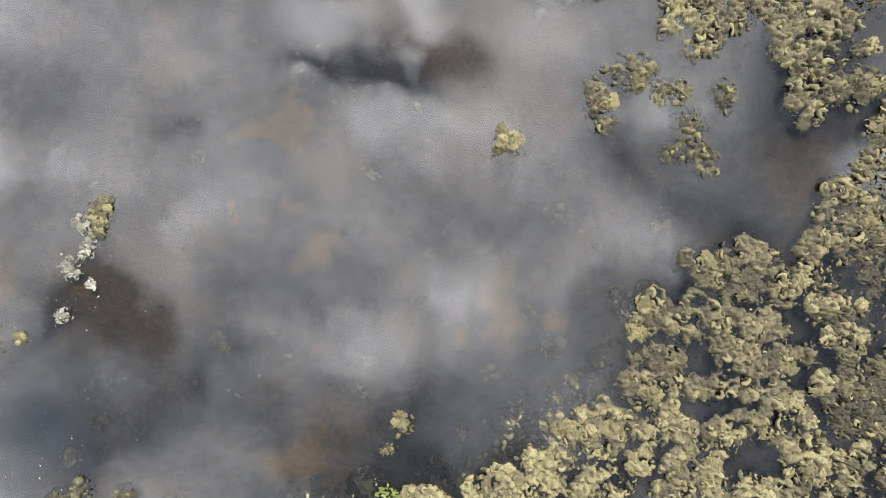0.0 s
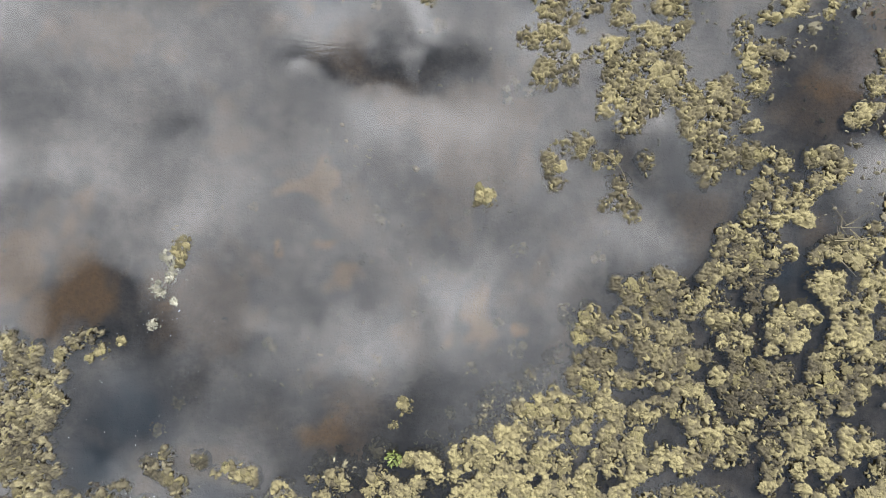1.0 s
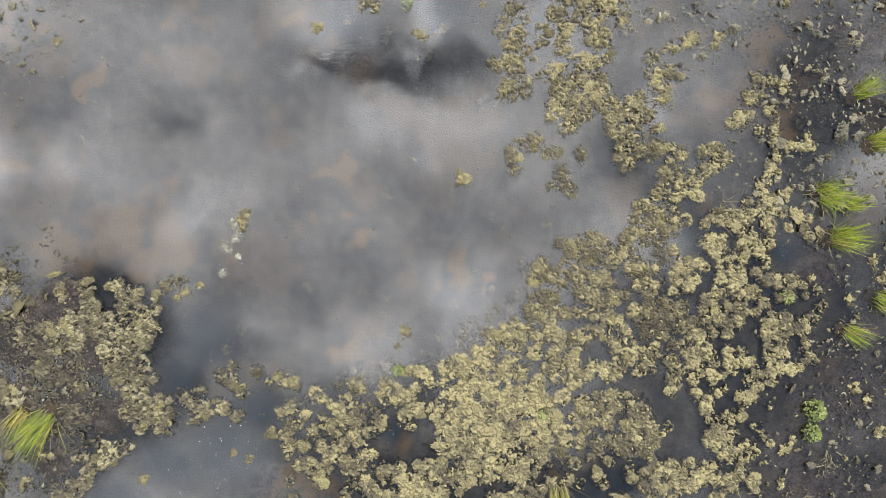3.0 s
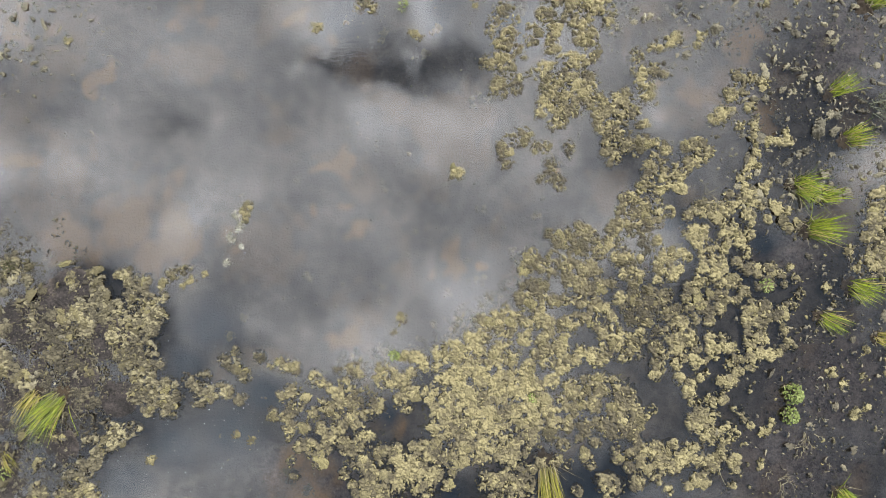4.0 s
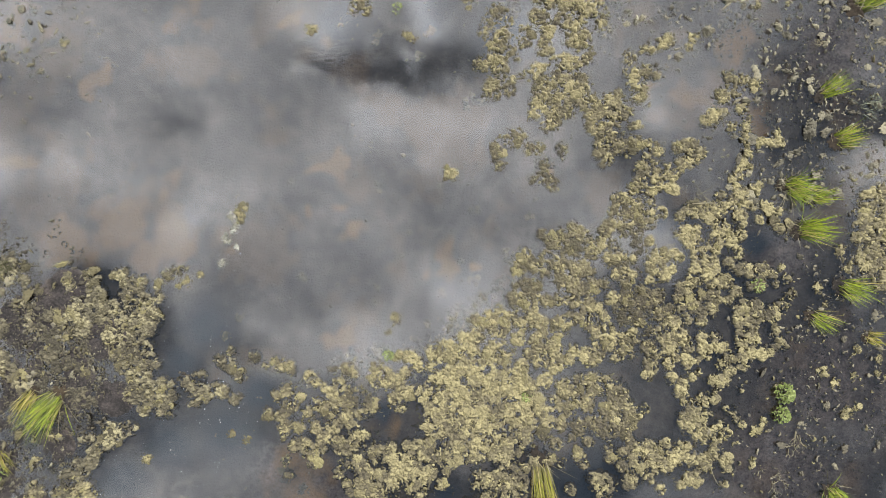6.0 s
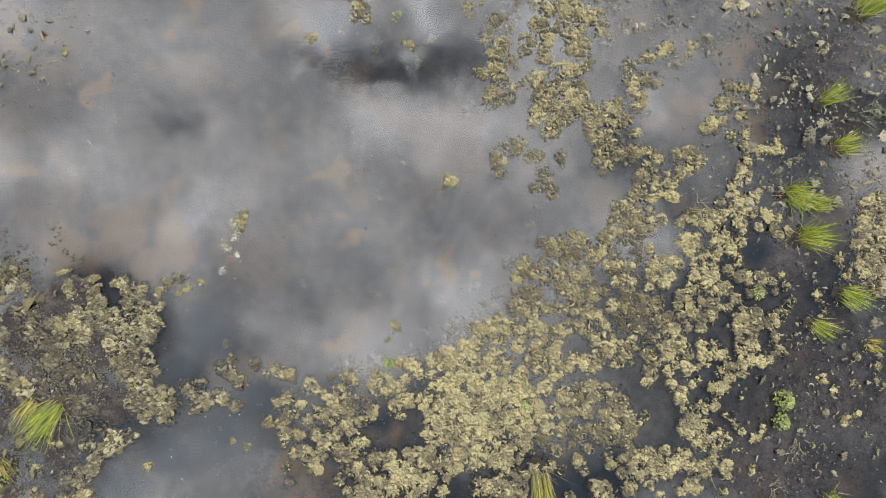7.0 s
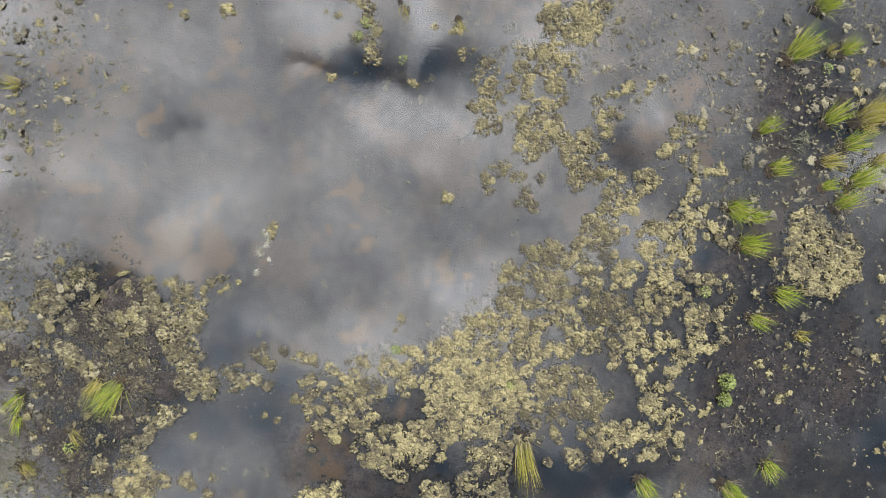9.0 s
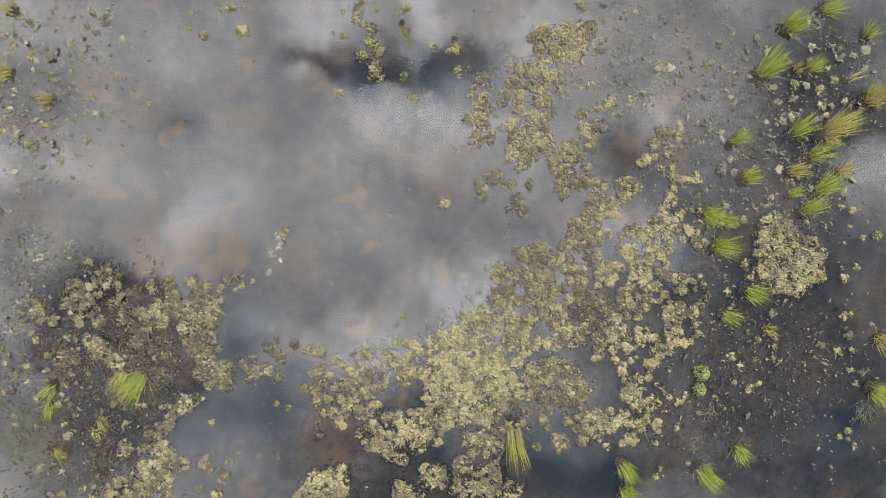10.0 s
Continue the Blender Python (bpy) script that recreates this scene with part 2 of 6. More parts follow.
MUD, WATER = mud_material(), water_material()
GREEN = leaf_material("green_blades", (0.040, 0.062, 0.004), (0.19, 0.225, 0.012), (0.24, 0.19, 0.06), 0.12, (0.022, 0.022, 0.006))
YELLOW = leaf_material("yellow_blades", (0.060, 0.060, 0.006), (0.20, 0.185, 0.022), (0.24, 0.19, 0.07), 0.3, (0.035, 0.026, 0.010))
STRAW = leaf_material("straw", (0.10, 0.085, 0.05), (0.20, 0.175, 0.11))
GREY_STRAW = leaf_material("grey_straw", (0.05, 0.055, 0.034), (0.12, 0.125, 0.08))
FRESH = leaf_material("fresh_leaves", (0.070, 0.092, 0.022), (0.19, 0.215, 0.072))
ROOT = moss_material("root", (0.005, 0.004, 0.003), (0.010, 0.007, 0.004), (0.024, 0.016, 0.008))
FOAM = leaf_material("foam", (0.22, 0.225, 0.23), (0.42, 0.43, 0.44))


# ---- shapes ----
def thing(name, label, category, where=(0, 0, 0), group="", kind=""):
    ob = new(name)
    ob.location = where
    ob.empty_display_size = 0.1
    return tagged(ob, label, category, group, kind)


def part(name, mesh, parent=None, label="", kind="", m=None):
    ob = new(name, mesh)
    ob.parent = parent
    if m is not None:
        ob.matrix_basis = m
    return tagged(ob, label, kind=kind)


def mesh_of(name, points, faces, mat, smooth=True):
    """A mesh from an array of points and an array of faces with equal corner counts."""
    points, faces = np.asarray(points, np.float32), np.asarray(faces, np.int32)
    me = bpy.data.meshes.new(name)
    me.vertices.add(len(points))
    me.vertices.foreach_set("co", points.ravel())
    me.loops.add(faces.size)
    me.loops.foreach_set("vertex_index", faces.ravel())
    me.polygons.add(len(faces))
    me.polygons.foreach_set("loop_start", np.arange(len(faces), dtype=np.int32) * faces.shape[1])
    me.polygons.foreach_set("use_smooth", np.full(len(faces), smooth))
    me.update(calc_edges=True)
    me.validate()
    me.materials.append(mat)
    return me


def hash_grid(ix, iy, seed):
    h = (ix.astype(np.int64) * 374761393 + iy.astype(np.int64) * 668265263 + seed * 974634777) & 0x7FFFFFFF
    h = ((h ^ (h >> 13)) * 1274126177) & 0x7FFFFFFF
    return ((h ^ (h >> 16)) & 0xFFFF) / 65535.0


def value_noise(x, y, scale, seed=0, octaves=3):
    """Smooth noise from 0 to 1 over the plan; scale in metres."""
    total, size, top = 0.0, 1.0, 0.0
    x, y = np.asarray(x, float) / scale, np.asarray(y, float) / scale
    for k in range(octaves):
        ix, iy = np.floor(x), np.floor(y)
        fx, fy = x - ix, y - iy
        fx, fy = fx * fx * (3 - 2 * fx), fy * fy * (3 - 2 * fy)
        a, b = hash_grid(ix, iy, seed + k), hash_grid(ix + 1, iy, seed + k)
        c, d = hash_grid(ix, iy + 1, seed + k), hash_grid(ix + 1, iy + 1, seed + k)
        total = total + size * ((a * (1 - fx) + b * fx) * (1 - fy) + (c * (1 - fx) + d * fx) * fy)
        top += size
        x, y, size = x * 2.03 + 17.1, y * 2.03 - 9.7, size * 0.5
    return total / top


def lump(level, seed, flat=0.42, ruffle=1.0):
    """One crumpled crumb of moss: a flattened ball with a ragged outline, folds and creases, about 1 in radius. Its points and triangles."""
    bm = bmesh.new()
    bmesh.ops.create_icosphere(bm, subdivisions=level, radius=1.0)
    shift = Vector((seed * 3.7, seed * 1.9, seed * 5.3))
    for v in bm.verts:
        p = v.co.normalized()
        rim = 0.80 + 0.75 * noise.noise(Vector((p.x, p.y, 0.3 * p.z)) * 1.5 + shift) + 0.45 * noise.noise(p * 3.4 + shift)
        q = p * max(rim, 0.25)
        bend = Vector((noise.noise(q * 2.1 + shift), noise.noise(q * 2.1 - shift), 0.0)) * 0.34
        q += bend
        fold = 1 - 2.2 * abs(noise.noise(Vector((q.x, q.y, 0)) * 2.6 + shift))
        fine = 1 - 2.0 * abs(noise.noise(Vector((q.x, q.y, 0)) * 5.5 - shift))
        wave = noise.noise(Vector((q.x, q.y, 0)) * 1.3 - shift)
        q.z = q.z * flat + ruffle * (0.30 * wave + 0.17 * fold + 0.09 * fine)
        v.co = q
    bm.verts.ensure_lookup_table()
    points = np.array([v.co[:] for v in bm.verts])
    faces = np.array([[v.index for v in f.verts] for f in bm.faces])
    bm.free()
    return points, faces


def cells(x, y, size, seed):
    """A plan of irregular cells: how near a place is to its cell's middle (1 there, 0 at the rim), and the cell's own random number."""
    x, y = np.asarray(x, float) / size, np.asarray(y, float) / size
    ix, iy = np.floor(x), np.floor(y)
    best, second, mine = np.full(x.shape, 9.0), np.full(x.shape, 9.0), np.zeros(x.shape)
    for dx in (-1, 0, 1):
        for dy in (-1, 0, 1):
            jx, jy = ix + dx, iy + dy
            d = np.hypot(jx + 0.1 + 0.8 * hash_grid(jx, jy, seed) - x, jy + 0.1 + 0.8 * hash_grid(jx, jy, seed + 1) - y)
            closer = d < best
            second = np.where(closer, best, np.minimum(second, d))
            mine = np.where(closer, hash_grid(jx, jy, seed + 2), mine)
            best = np.minimum(best, d)
    return np.clip((second - best) * 1.25, 0, 1), mine


def puffs(x, y, size, seed):
    """Crumpled puffs of moss over the plan, about size across: height from 0 to 1 and a tone for each puff."""
    bx = x + size * 1.5 * (value_noise(x, y, size * 0.6, seed + 40, 3) - 0.5)
    by = y + size * 1.5 * (value_noise(x, y, size * 0.6, seed + 50, 3) - 0.5)
    near, mine = cells(bx, by, size, seed)
    frill, _ = cells(bx, by, size * 0.37, seed + 7)
    dome = np.sqrt(np.clip(near, 0, 1))
    return dome * (0.35 + 0.65 * mine) + 0.34 * np.sqrt(frill) * dome, mine


def moss_patch(seed, n=23, torn=0.0):
    """A clump of moss about 1 in radius: a low crumpled cushion with a ragged rim that dips under water. torn: how frayed it is. Its points and faces."""
    g = np.linspace(-1.25, 1.25, n)
    x, y = [v.ravel() for v in np.meshgrid(g, g)]
    x = x + (0.05 + 0.12 * torn) * (value_noise(x, y, 0.2, seed, 1) - 0.5)
    y = y + 0.12 * torn * (value_noise(x, y, 0.2, seed + 3, 1) - 0.5)
    rim = value_noise(x + seed * 9.0, y, 0.75 - 0.3 * torn, seed, 3)
    r = np.hypot(x, y) / (0.62 - 0.32 * torn + (0.75 + 0.75 * torn) * rim)
    high, _ = puffs(x + seed * 5.0, y, 0.62 - 0.12 * torn, seed)
    z = 0.34 * np.clip(1 - r ** 2, -0.9, 1) + (0.85 - 0.15 * torn) * high * np.clip(1.3 - r, 0, 1) - 0.16
    z = z + torn * 0.4 * (value_noise(x, y, 0.55, seed + 8, 2) - 0.5)
    keep = r < 1.18
    i = (np.arange(n - 1)[:, None] * n + np.arange(n - 1)[None]).ravel()
    quads = np.stack([i, i + 1, i + n + 1, i + n], 1)
    quads = quads[keep[quads].sum(1) >= (4 if torn else 3)]
    used = np.unique(quads)
    new_index = np.zeros(n * n, int)
    new_index[used] = np.arange(len(used))
    return np.stack([x, y, z], 1)[used], new_index[quads]


def curl(seed, steps=5, sides=5):
    """A curled scrap of moss, a bent and pinched roll about 1 in radius. Its points and triangles."""
    rng = np.random.default_rng(seed)
    turn, wide = rng.uniform(1.2, 4.2), rng.uniform(0.22, 0.4)
    points = []
    for k in range(steps + 1):
        a = turn * k / steps
        girth = wide * (0.35 + math.sin(math.pi * (0.12 + 0.8 * k / steps))) * rng.uniform(0.7, 1.2)
        for j in range(sides):
            b = 2 * math.pi * j / sides + rng.uniform(-0.3, 0.3)
            r = 0.68 + girth * math.cos(b) * rng.uniform(0.8, 1.2)
            points.append((r * math.cos(a), r * math.sin(a), girth * 0.75 * math.sin(b)))
    points = np.array(points)
    points[:, :2] -= points[:, :2].mean(0)
    faces = []
    for k in range(steps):
        for j in range(sides):
            p, q = k * sides + j, k * sides + (j + 1) % sides
            faces += [(p, q, q + sides), (p, q + sides, p + sides)]
    for base in (0, steps * sides):
        faces += [(base, base + j, base + j + 1) if base else (base, base + j + 1, base + j) for j in range(1, sides - 1)]
    return points, np.array(faces)


BIG = [moss_patch(11 + i, 27, 0.9) for i in range(26)]
LITTLE = [moss_patch(211 + i, 19, 1.0) for i in range(24)]
SMALL = [lump(1, 71 + i, 0.5, 0.9) for i in range(4)] + [curl(171 + i) for i in range(16)]
PALE_CLUMPS = [mesh_of("clump", p, f, PALE_MOSS) for p, f in BIG]
OLIVE_CLUMPS = [mesh_of("clump", p, f, OLIVE_MOSS) for p, f in BIG]
SUNK_CLUMPS = [mesh_of("clump", p, f, SUNK_MOSS) for p, f in BIG]
ROOT_CLUMPS = [mesh_of("root_clump", p, f, ROOT) for p, f in BIG[:6]]
SCUM_CLUMPS = [mesh_of("clump", p, f, SCUM) for p, f in LITTLE]
PALE_LUMPS = [mesh_of("lump", p, f, PALE_MOSS) for p, f in LITTLE]
OLIVE_LUMPS = [mesh_of("lump", p, f, OLIVE_MOSS) for p, f in LITTLE]
SUNK_LUMPS = [mesh_of("lump", p, f, SUNK_MOSS) for p, f in LITTLE]


def scatter(protos, xy, size, z, rng, stretch=0.35, tip=0.5):
    """Many copies of a few crumbs in one mesh: places, sizes and heights of their middles."""
    points, faces, start = [], [], 0
    kind = rng.integers(0, len(protos), len(xy))
    for k, (p, f) in enumerate(protos):
        at = np.nonzero(kind == k)[0]
        if not len(at):
            continue
        n = len(at)
        a, b, c = rng.uniform(0, 2 * np.pi, n), rng.uniform(-tip, tip, n), rng.uniform(0, 2 * np.pi, n)
        q = p[None] * (size[at][:, None, None] * (1 + rng.uniform(-stretch, stretch, (n, 1, 3))))
        for turn, i, j in ((c, 0, 1), (b, 0, 2), (a, 0, 1)):
            u, v = q[:, :, i].copy(), q[:, :, j].copy()
            q[:, :, i], q[:, :, j] = u * np.cos(turn)[:, None] - v * np.sin(turn)[:, None], u * np.sin(turn)[:, None] + v * np.cos(turn)[:, None]
        q += np.stack([xy[at, 0], xy[at, 1], z[at]], 1)[:, None, :]
        points.append(q.reshape(-1, 3))
        faces.append((f[None] + (np.arange(n) * len(p))[:, None, None] + start).reshape(-1, f.shape[1]))
        start += n * len(p)
    return np.concatenate(points), np.concatenate(faces)


def field(x, y, spots):
    """How far inside a set of round spots and rounded bars a place lies: 0 at the rim, 1 at the heart."""
    best = np.full(np.shape(x), -9.0)
    for s in spots:
        if len(s) == 3:
            d = np.hypot(x - s[0], y - s[1])
        else:
            ax, ay, bx, by = s[:4]
            dx, dy = bx - ax, by - ay
            t = np.clip(((x - ax) * dx + (y - ay) * dy) / (dx * dx + dy * dy), 0, 1)
            d = np.hypot(x - ax - t * dx, y - ay - t * dy)
        best = np.maximum(best, (s[-1] - d) / max(s[-1], 0.12))
    return best


def spread(spots, holes, gap, rng, ragged=0.55, porous=0.0, seed=0, least=0.0):
    """Loosely even places inside spots and outside holes, with a ragged rim and small gaps."""
    reach = np.array([[min(s[0], s[-3]) - s[-1], max(s[0], s[-3]) + s[-1], min(s[1], s[-2]) - s[-1], max(s[1], s[-2]) + s[-1]] for s in spots])
    x0, x1, y0, y1 = reach[:, 0].min(), reach[:, 1].max(), reach[:, 2].min(), reach[:, 3].max()
    gx, gy = np.meshgrid(np.arange(x0, x1, gap), np.arange(y0, y1, gap * 0.87))
    gx[1::2] += gap / 2
    x = (gx + rng.uniform(-0.42, 0.42, gx.shape) * gap).ravel()
    y = (gy + rng.uniform(-0.42, 0.42, gy.shape) * gap).ravel()
    inside = field(x, y, spots) + ragged * (value_noise(x, y, 0.32, seed, 3) - 0.5) * 2
    keep = inside > least
    if holes:
        keep &= field(x, y, holes) + 0.5 * (value_noise(x, y, 0.3, seed + 9, 2) - 0.5) * 2 < 0
    if porous:
        keep &= value_noise(x, y, 0.2, seed + 23, 2) > porous + 0.08
    return np.stack([x[keep], y[keep]], 1)


mat_count = 0


def moss_mat(label, spots, holes=(), pale=0.3, brown=0.25, porous=0.30, low=0.0, ragged=0.55, grain_size=0.09, tan=False, reach_out=1.18):
    """A floating raft of moss: one crumpled sheet with pools and gaps, clumps proud of it, and crumbs round its rim.
    low: how deep it lies under water; pale and brown: how much of it is dry and yellow or rotten and brown."""
    global mat_count
    mat_count += 1
    rng = np.random.default_rng(100 + mat_count)
    seed = mat_count * 31
    raft = thing("moss_mat", label, "moss", (*np.mean([s[:2] for s in spots], axis=0), 0), "moss rafts on the water")
    home = np.array(raft.location[:2])
    reach = np.array([[min(s[0], s[-3]) - s[-1], max(s[0], s[-3]) + s[-1], min(s[1], s[-2]) - s[-1], max(s[1], s[-2]) + s[-1]] for s in spots])
    step = 0.012
    gx, gy = np.arange(reach[:, 0].min() - 0.15, reach[:, 1].max() + 0.15, step), np.arange(reach[:, 2].min() - 0.15, reach[:, 3].max() + 0.15, step)
    nx, ny = len(gx), len(gy)
    x, y = [v.ravel() for v in np.meshgrid(gx, gy)]
    wide = [(*s[:-1], s[-1] * reach_out) for s in spots]
    inside = field(x, y, wide) + ragged * (1.5 * (value_noise(x, y, 0.30, seed, 4) - 0.5) + 1.1 * (value_noise(x, y, 0.075, seed + 61, 3) - 0.5))
    if holes:
        inside = np.minimum(inside, -field(x, y, holes) * 0.8 - 0.5 * (value_noise(x, y, 0.25, seed + 9, 3) - 0.5))
    inside = np.minimum(inside, (value_noise(x, y, 0.19, seed + 23, 3) - porous - 0.02) * 5)
    body = np.clip(inside * 3.0, -1, 1)
    high, tone = puffs(x, y, grain_size, seed)
    fine, tone2 = puffs(x, y, grain_size * 0.42, seed + 3)
    z = -0.030 + 0.022 * body + (0.062 * high + 0.020 * fine) * np.clip(body + 0.5, 0, 1) - low - 0.035 * (tone < 0.2)
    keep = (inside > -0.28) & (z > -0.05 - low)
    i = (np.arange(ny - 1)[:, None] * nx + np.arange(nx - 1)[None]).ravel()
    quads = np.stack([i, i + 1, i + nx + 1, i + nx], 1)
    quads = quads[keep[quads].all(1)]
    used = np.unique(quads)
    new_index = np.zeros(nx * ny, int)
    new_index[used] = np.arange(len(used))
    points = np.stack([x, y, z], 1)[used]
    points[:, :2] -= home
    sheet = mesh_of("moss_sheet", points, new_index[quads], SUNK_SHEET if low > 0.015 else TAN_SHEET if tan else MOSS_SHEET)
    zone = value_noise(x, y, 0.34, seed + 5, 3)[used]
    # the last term ties tone to height: raised puffs paler, low creases darker
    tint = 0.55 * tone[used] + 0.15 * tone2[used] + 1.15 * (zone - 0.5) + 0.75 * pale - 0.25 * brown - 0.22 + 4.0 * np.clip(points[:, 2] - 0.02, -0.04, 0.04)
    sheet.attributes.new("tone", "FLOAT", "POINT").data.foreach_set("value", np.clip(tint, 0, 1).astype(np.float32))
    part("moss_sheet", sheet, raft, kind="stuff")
    big = spread(spots, holes, 0.27, rng, ragged, porous + 0.06, seed)
    rng.shuffle(big)
    dry = value_noise(big[:, 0], big[:, 1], 0.5, seed + 5, 2)
    for k, (px, py) in enumerate(big[:300]):
        size = rng.uniform(0.045, 0.10)
        if low > 0.015:
            kind = SUNK_CLUMPS
        else:
            kind = OLIVE_CLUMPS if tan else PALE_CLUMPS if dry[k] + rng.normal(0, 0.2) > 0.97 - pale else OLIVE_CLUMPS
        m = Matrix.LocRotScale((px - home[0], py - home[1], rng.uniform(0.0, 0.022) - low), Euler((rng.normal(0, 0.12), rng.normal(0, 0.12), rng.uniform(0, 6.28))),
                               (size * rng.uniform(0.8, 1.4), size * rng.uniform(0.75, 1.1), size * rng.uniform(0.45, 0.8)))
        part("clump", kind[rng.integers(len(kind))], raft, m=m)
    for name, gap, share, up, mat in (("crumb_filling", 0.058, 0.42 + 0.25 * brown, 0.002, BANK_MOSS if tan else OLIVE_MOSS), ("rotten_filling", 0.060, 0.25 + 0.45 * brown, -0.008, BROWN_MOSS), ("pale_curl_filling", 0.085, 0.3 + pale, 0.030, OLIVE_MOSS if tan else PALE_MOSS)):
        dry_part = name == "pale_curl_filling"
        xy = spread(spots, holes, gap, rng, ragged + (0 if dry_part else 0.25), porous * (1.1 if dry_part else 0.5), seed, 0.05 if dry_part else -0.28)
        xy = xy[rng.random(len(xy)) < share]
        if len(xy) > 2:
            p, f = scatter(SMALL[4:] if dry_part else SMALL, xy - home, rng.uniform(0.016, 0.040, len(xy)) * (1.3 if dry_part else 1.0), rng.uniform(-0.014, 0.018, len(xy)) + up - low, rng, 0.4, 0.9)
            part(name, mesh_of(name, p, f, SUNK_MOSS if low > 0.015 else mat), raft, kind="stuff")
    return raft


def moss_clump(x, y, r, kind=None, low=0.0, label="", heap=8):
    """A clump of moss that floats by itself: a few lobed lumps grown together, and its crumbs."""
    global mat_count
    mat_count += 1
    rng = np.random.default_rng(500 + mat_count)
    kind = kind or (SUNK_LUMPS if low > 0.015 else PALE_LUMPS)
    name = "scum_clump" if kind is SCUM_CLUMPS else "moss_clump"
    text = label or ("silt-covered clump of moss sunk just under water" if low > 0.015 else "pale yellow clump of moss afloat on still water")
    clump = thing(name, text, "moss", (x, y, 0), "single clumps on the water")
    for k in range(heap):
        a, d = rng.uniform(0, 6.28), r * 0.7 * math.sqrt(rng.random())
        size = r * rng.uniform(0.24, 0.46)
        m = Matrix.LocRotScale((d * math.cos(a), d * math.sin(a), rng.uniform(-0.01, 0.02) - low), Euler((rng.normal(0, 0.3), rng.normal(0, 0.3), a)),
                               (size * rng.uniform(0.8, 1.4), size, min(size, 0.09) * rng.uniform(0.5, 0.9)))
        part("lump", (OLIVE_LUMPS if kind is PALE_LUMPS and k % 3 == 0 else kind)[rng.integers(len(kind))], clump, m=m)
    n = int(10 + r * 90)
    a, d = rng.uniform(0, 6.28, n), r * np.sqrt(rng.random(n)) * 1.1
    p, f = scatter(SMALL, np.stack([d * np.cos(a), d * np.sin(a)], 1), rng.uniform(0.012, 0.03, n), rng.uniform(-0.01, 0.015, n) - low, rng)
    part("crumb_rim", mesh_of("crumb_rim", p, f, SUNK_MOSS if low > 0.015 else SCUM if kind is SCUM_CLUMPS else OLIVE_MOSS), clump, kind="stuff")
    return clump


def blade_strips(roots, ways, lengths, widths, droop, rng, steps=5):
    """Grass blades as tapered, bent strips with a fold along the middle: points and faces."""
    n = len(roots)
    t = np.linspace(0, 1, steps + 1)
    side = np.cross(ways, [0, 0, 1.0])
    side /= np.maximum(np.linalg.norm(side, axis=1), 1e-4)[:, None]
    flat = ways * [1, 1, 0]
    flat /= np.maximum(np.linalg.norm(flat, axis=1), 1e-4)[:, None]
    points = np.zeros((n, steps + 1, 3, 3))
    for k, s in enumerate(t):
        mid = roots + ways * (lengths * s)[:, None] + flat * (droop * lengths * s * s)[:, None] - np.array([0, 0, 1.0]) * (droop * 0.55 * lengths * s * s)[:, None]
        wide = (widths * (1 - s) ** 0.7 * 0.5 + 0.0006)[:, None]
        points[:, k, 0], points[:, k, 1], points[:, k, 2] = mid - side * wide, mid - [0, 0, 0.25] * wide, mid + side * wide
    faces = []
    for k in range(steps):
        for j in (0, 1):
            a = k * 3 + j
            faces.append([a, a + 1, a + 4, a + 3])
    faces = (np.array(faces)[None] + (np.arange(n) * (steps + 1) * 3)[:, None, None]).reshape(-1, 4)
    return points.reshape(-1, 3), faces


plant_count = 0


def blades_mesh(name, n, spread_r, height, lean, mat, rng, width=0.012, wild=0.2):
    a, d = rng.uniform(0, 6.28, n), spread_r * np.sqrt(rng.random(n))
    roots = np.stack([d * np.cos(a), d * np.sin(a), np.full(n, -0.02)], 1)
    stray = np.where(rng.random(n) < 0.12, 2.3, 1.0) * wild
    ways = np.stack([lean[0] / height + rng.normal(0, 1, n) * stray + np.cos(a) * 0.14, lean[1] / height + rng.normal(0, 1, n) * stray + np.sin(a) * 0.14, np.full(n, 1.0)], 1)
    ways /= np.linalg.norm(ways, axis=1)[:, None]
    lengths = height * math.hypot(1, math.hypot(*lean) / height) * rng.uniform(0.45, 1.15, n)
    p, f = blade_strips(roots, ways, lengths, rng.uniform(0.6, 1.4, n) * width, rng.uniform(0.05, 0.55, n), rng)
    me = mesh_of(name, p, f, mat)
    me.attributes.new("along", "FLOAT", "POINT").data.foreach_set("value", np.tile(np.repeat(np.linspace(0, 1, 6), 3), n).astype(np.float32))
    return me


def tussock(x, y, lean=(0.2, 0.1), height=0.5, size=0.13, n=150, mat=None, label=""):
    """A tussock of sedge: green blades that bow one way, straw among them and a dark ragged root lump."""
    global plant_count
    plant_count += 1
    rng = np.random.default_rng(900 + plant_count)
    mat = mat or GREEN
    text = label or "bright green sedge tussock leaning over in shallow water"
    plant = thing("sedge_tussock", text, "grass", (x, y, 0), "sedge tussocks in the marsh")
    bow = (lean[0] * 1.2, lean[1] * 1.2)
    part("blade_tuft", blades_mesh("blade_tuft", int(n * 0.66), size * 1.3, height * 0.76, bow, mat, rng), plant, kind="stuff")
    part("straw_tuft", blades_mesh("straw_tuft", max(10, n // 6), size * 1.4, height * 0.6, (lean[0] * 0.6, lean[1] * 0.6), STRAW, rng, 0.009, 0.7), plant, "straw-coloured dead blades", "stuff")
    m = Matrix.LocRotScale((-lean[0] * 0.25, -lean[1] * 0.25 - 0.02, 0.0), Euler((0, 0, rng.uniform(0, 6.28))), (size * 1.5, size * 1.3, size * 0.7))
    part("root_clump", ROOT_CLUMPS[plant_count % len(ROOT_CLUMPS)], plant, "dark brown root clump", m=m)
    return plant


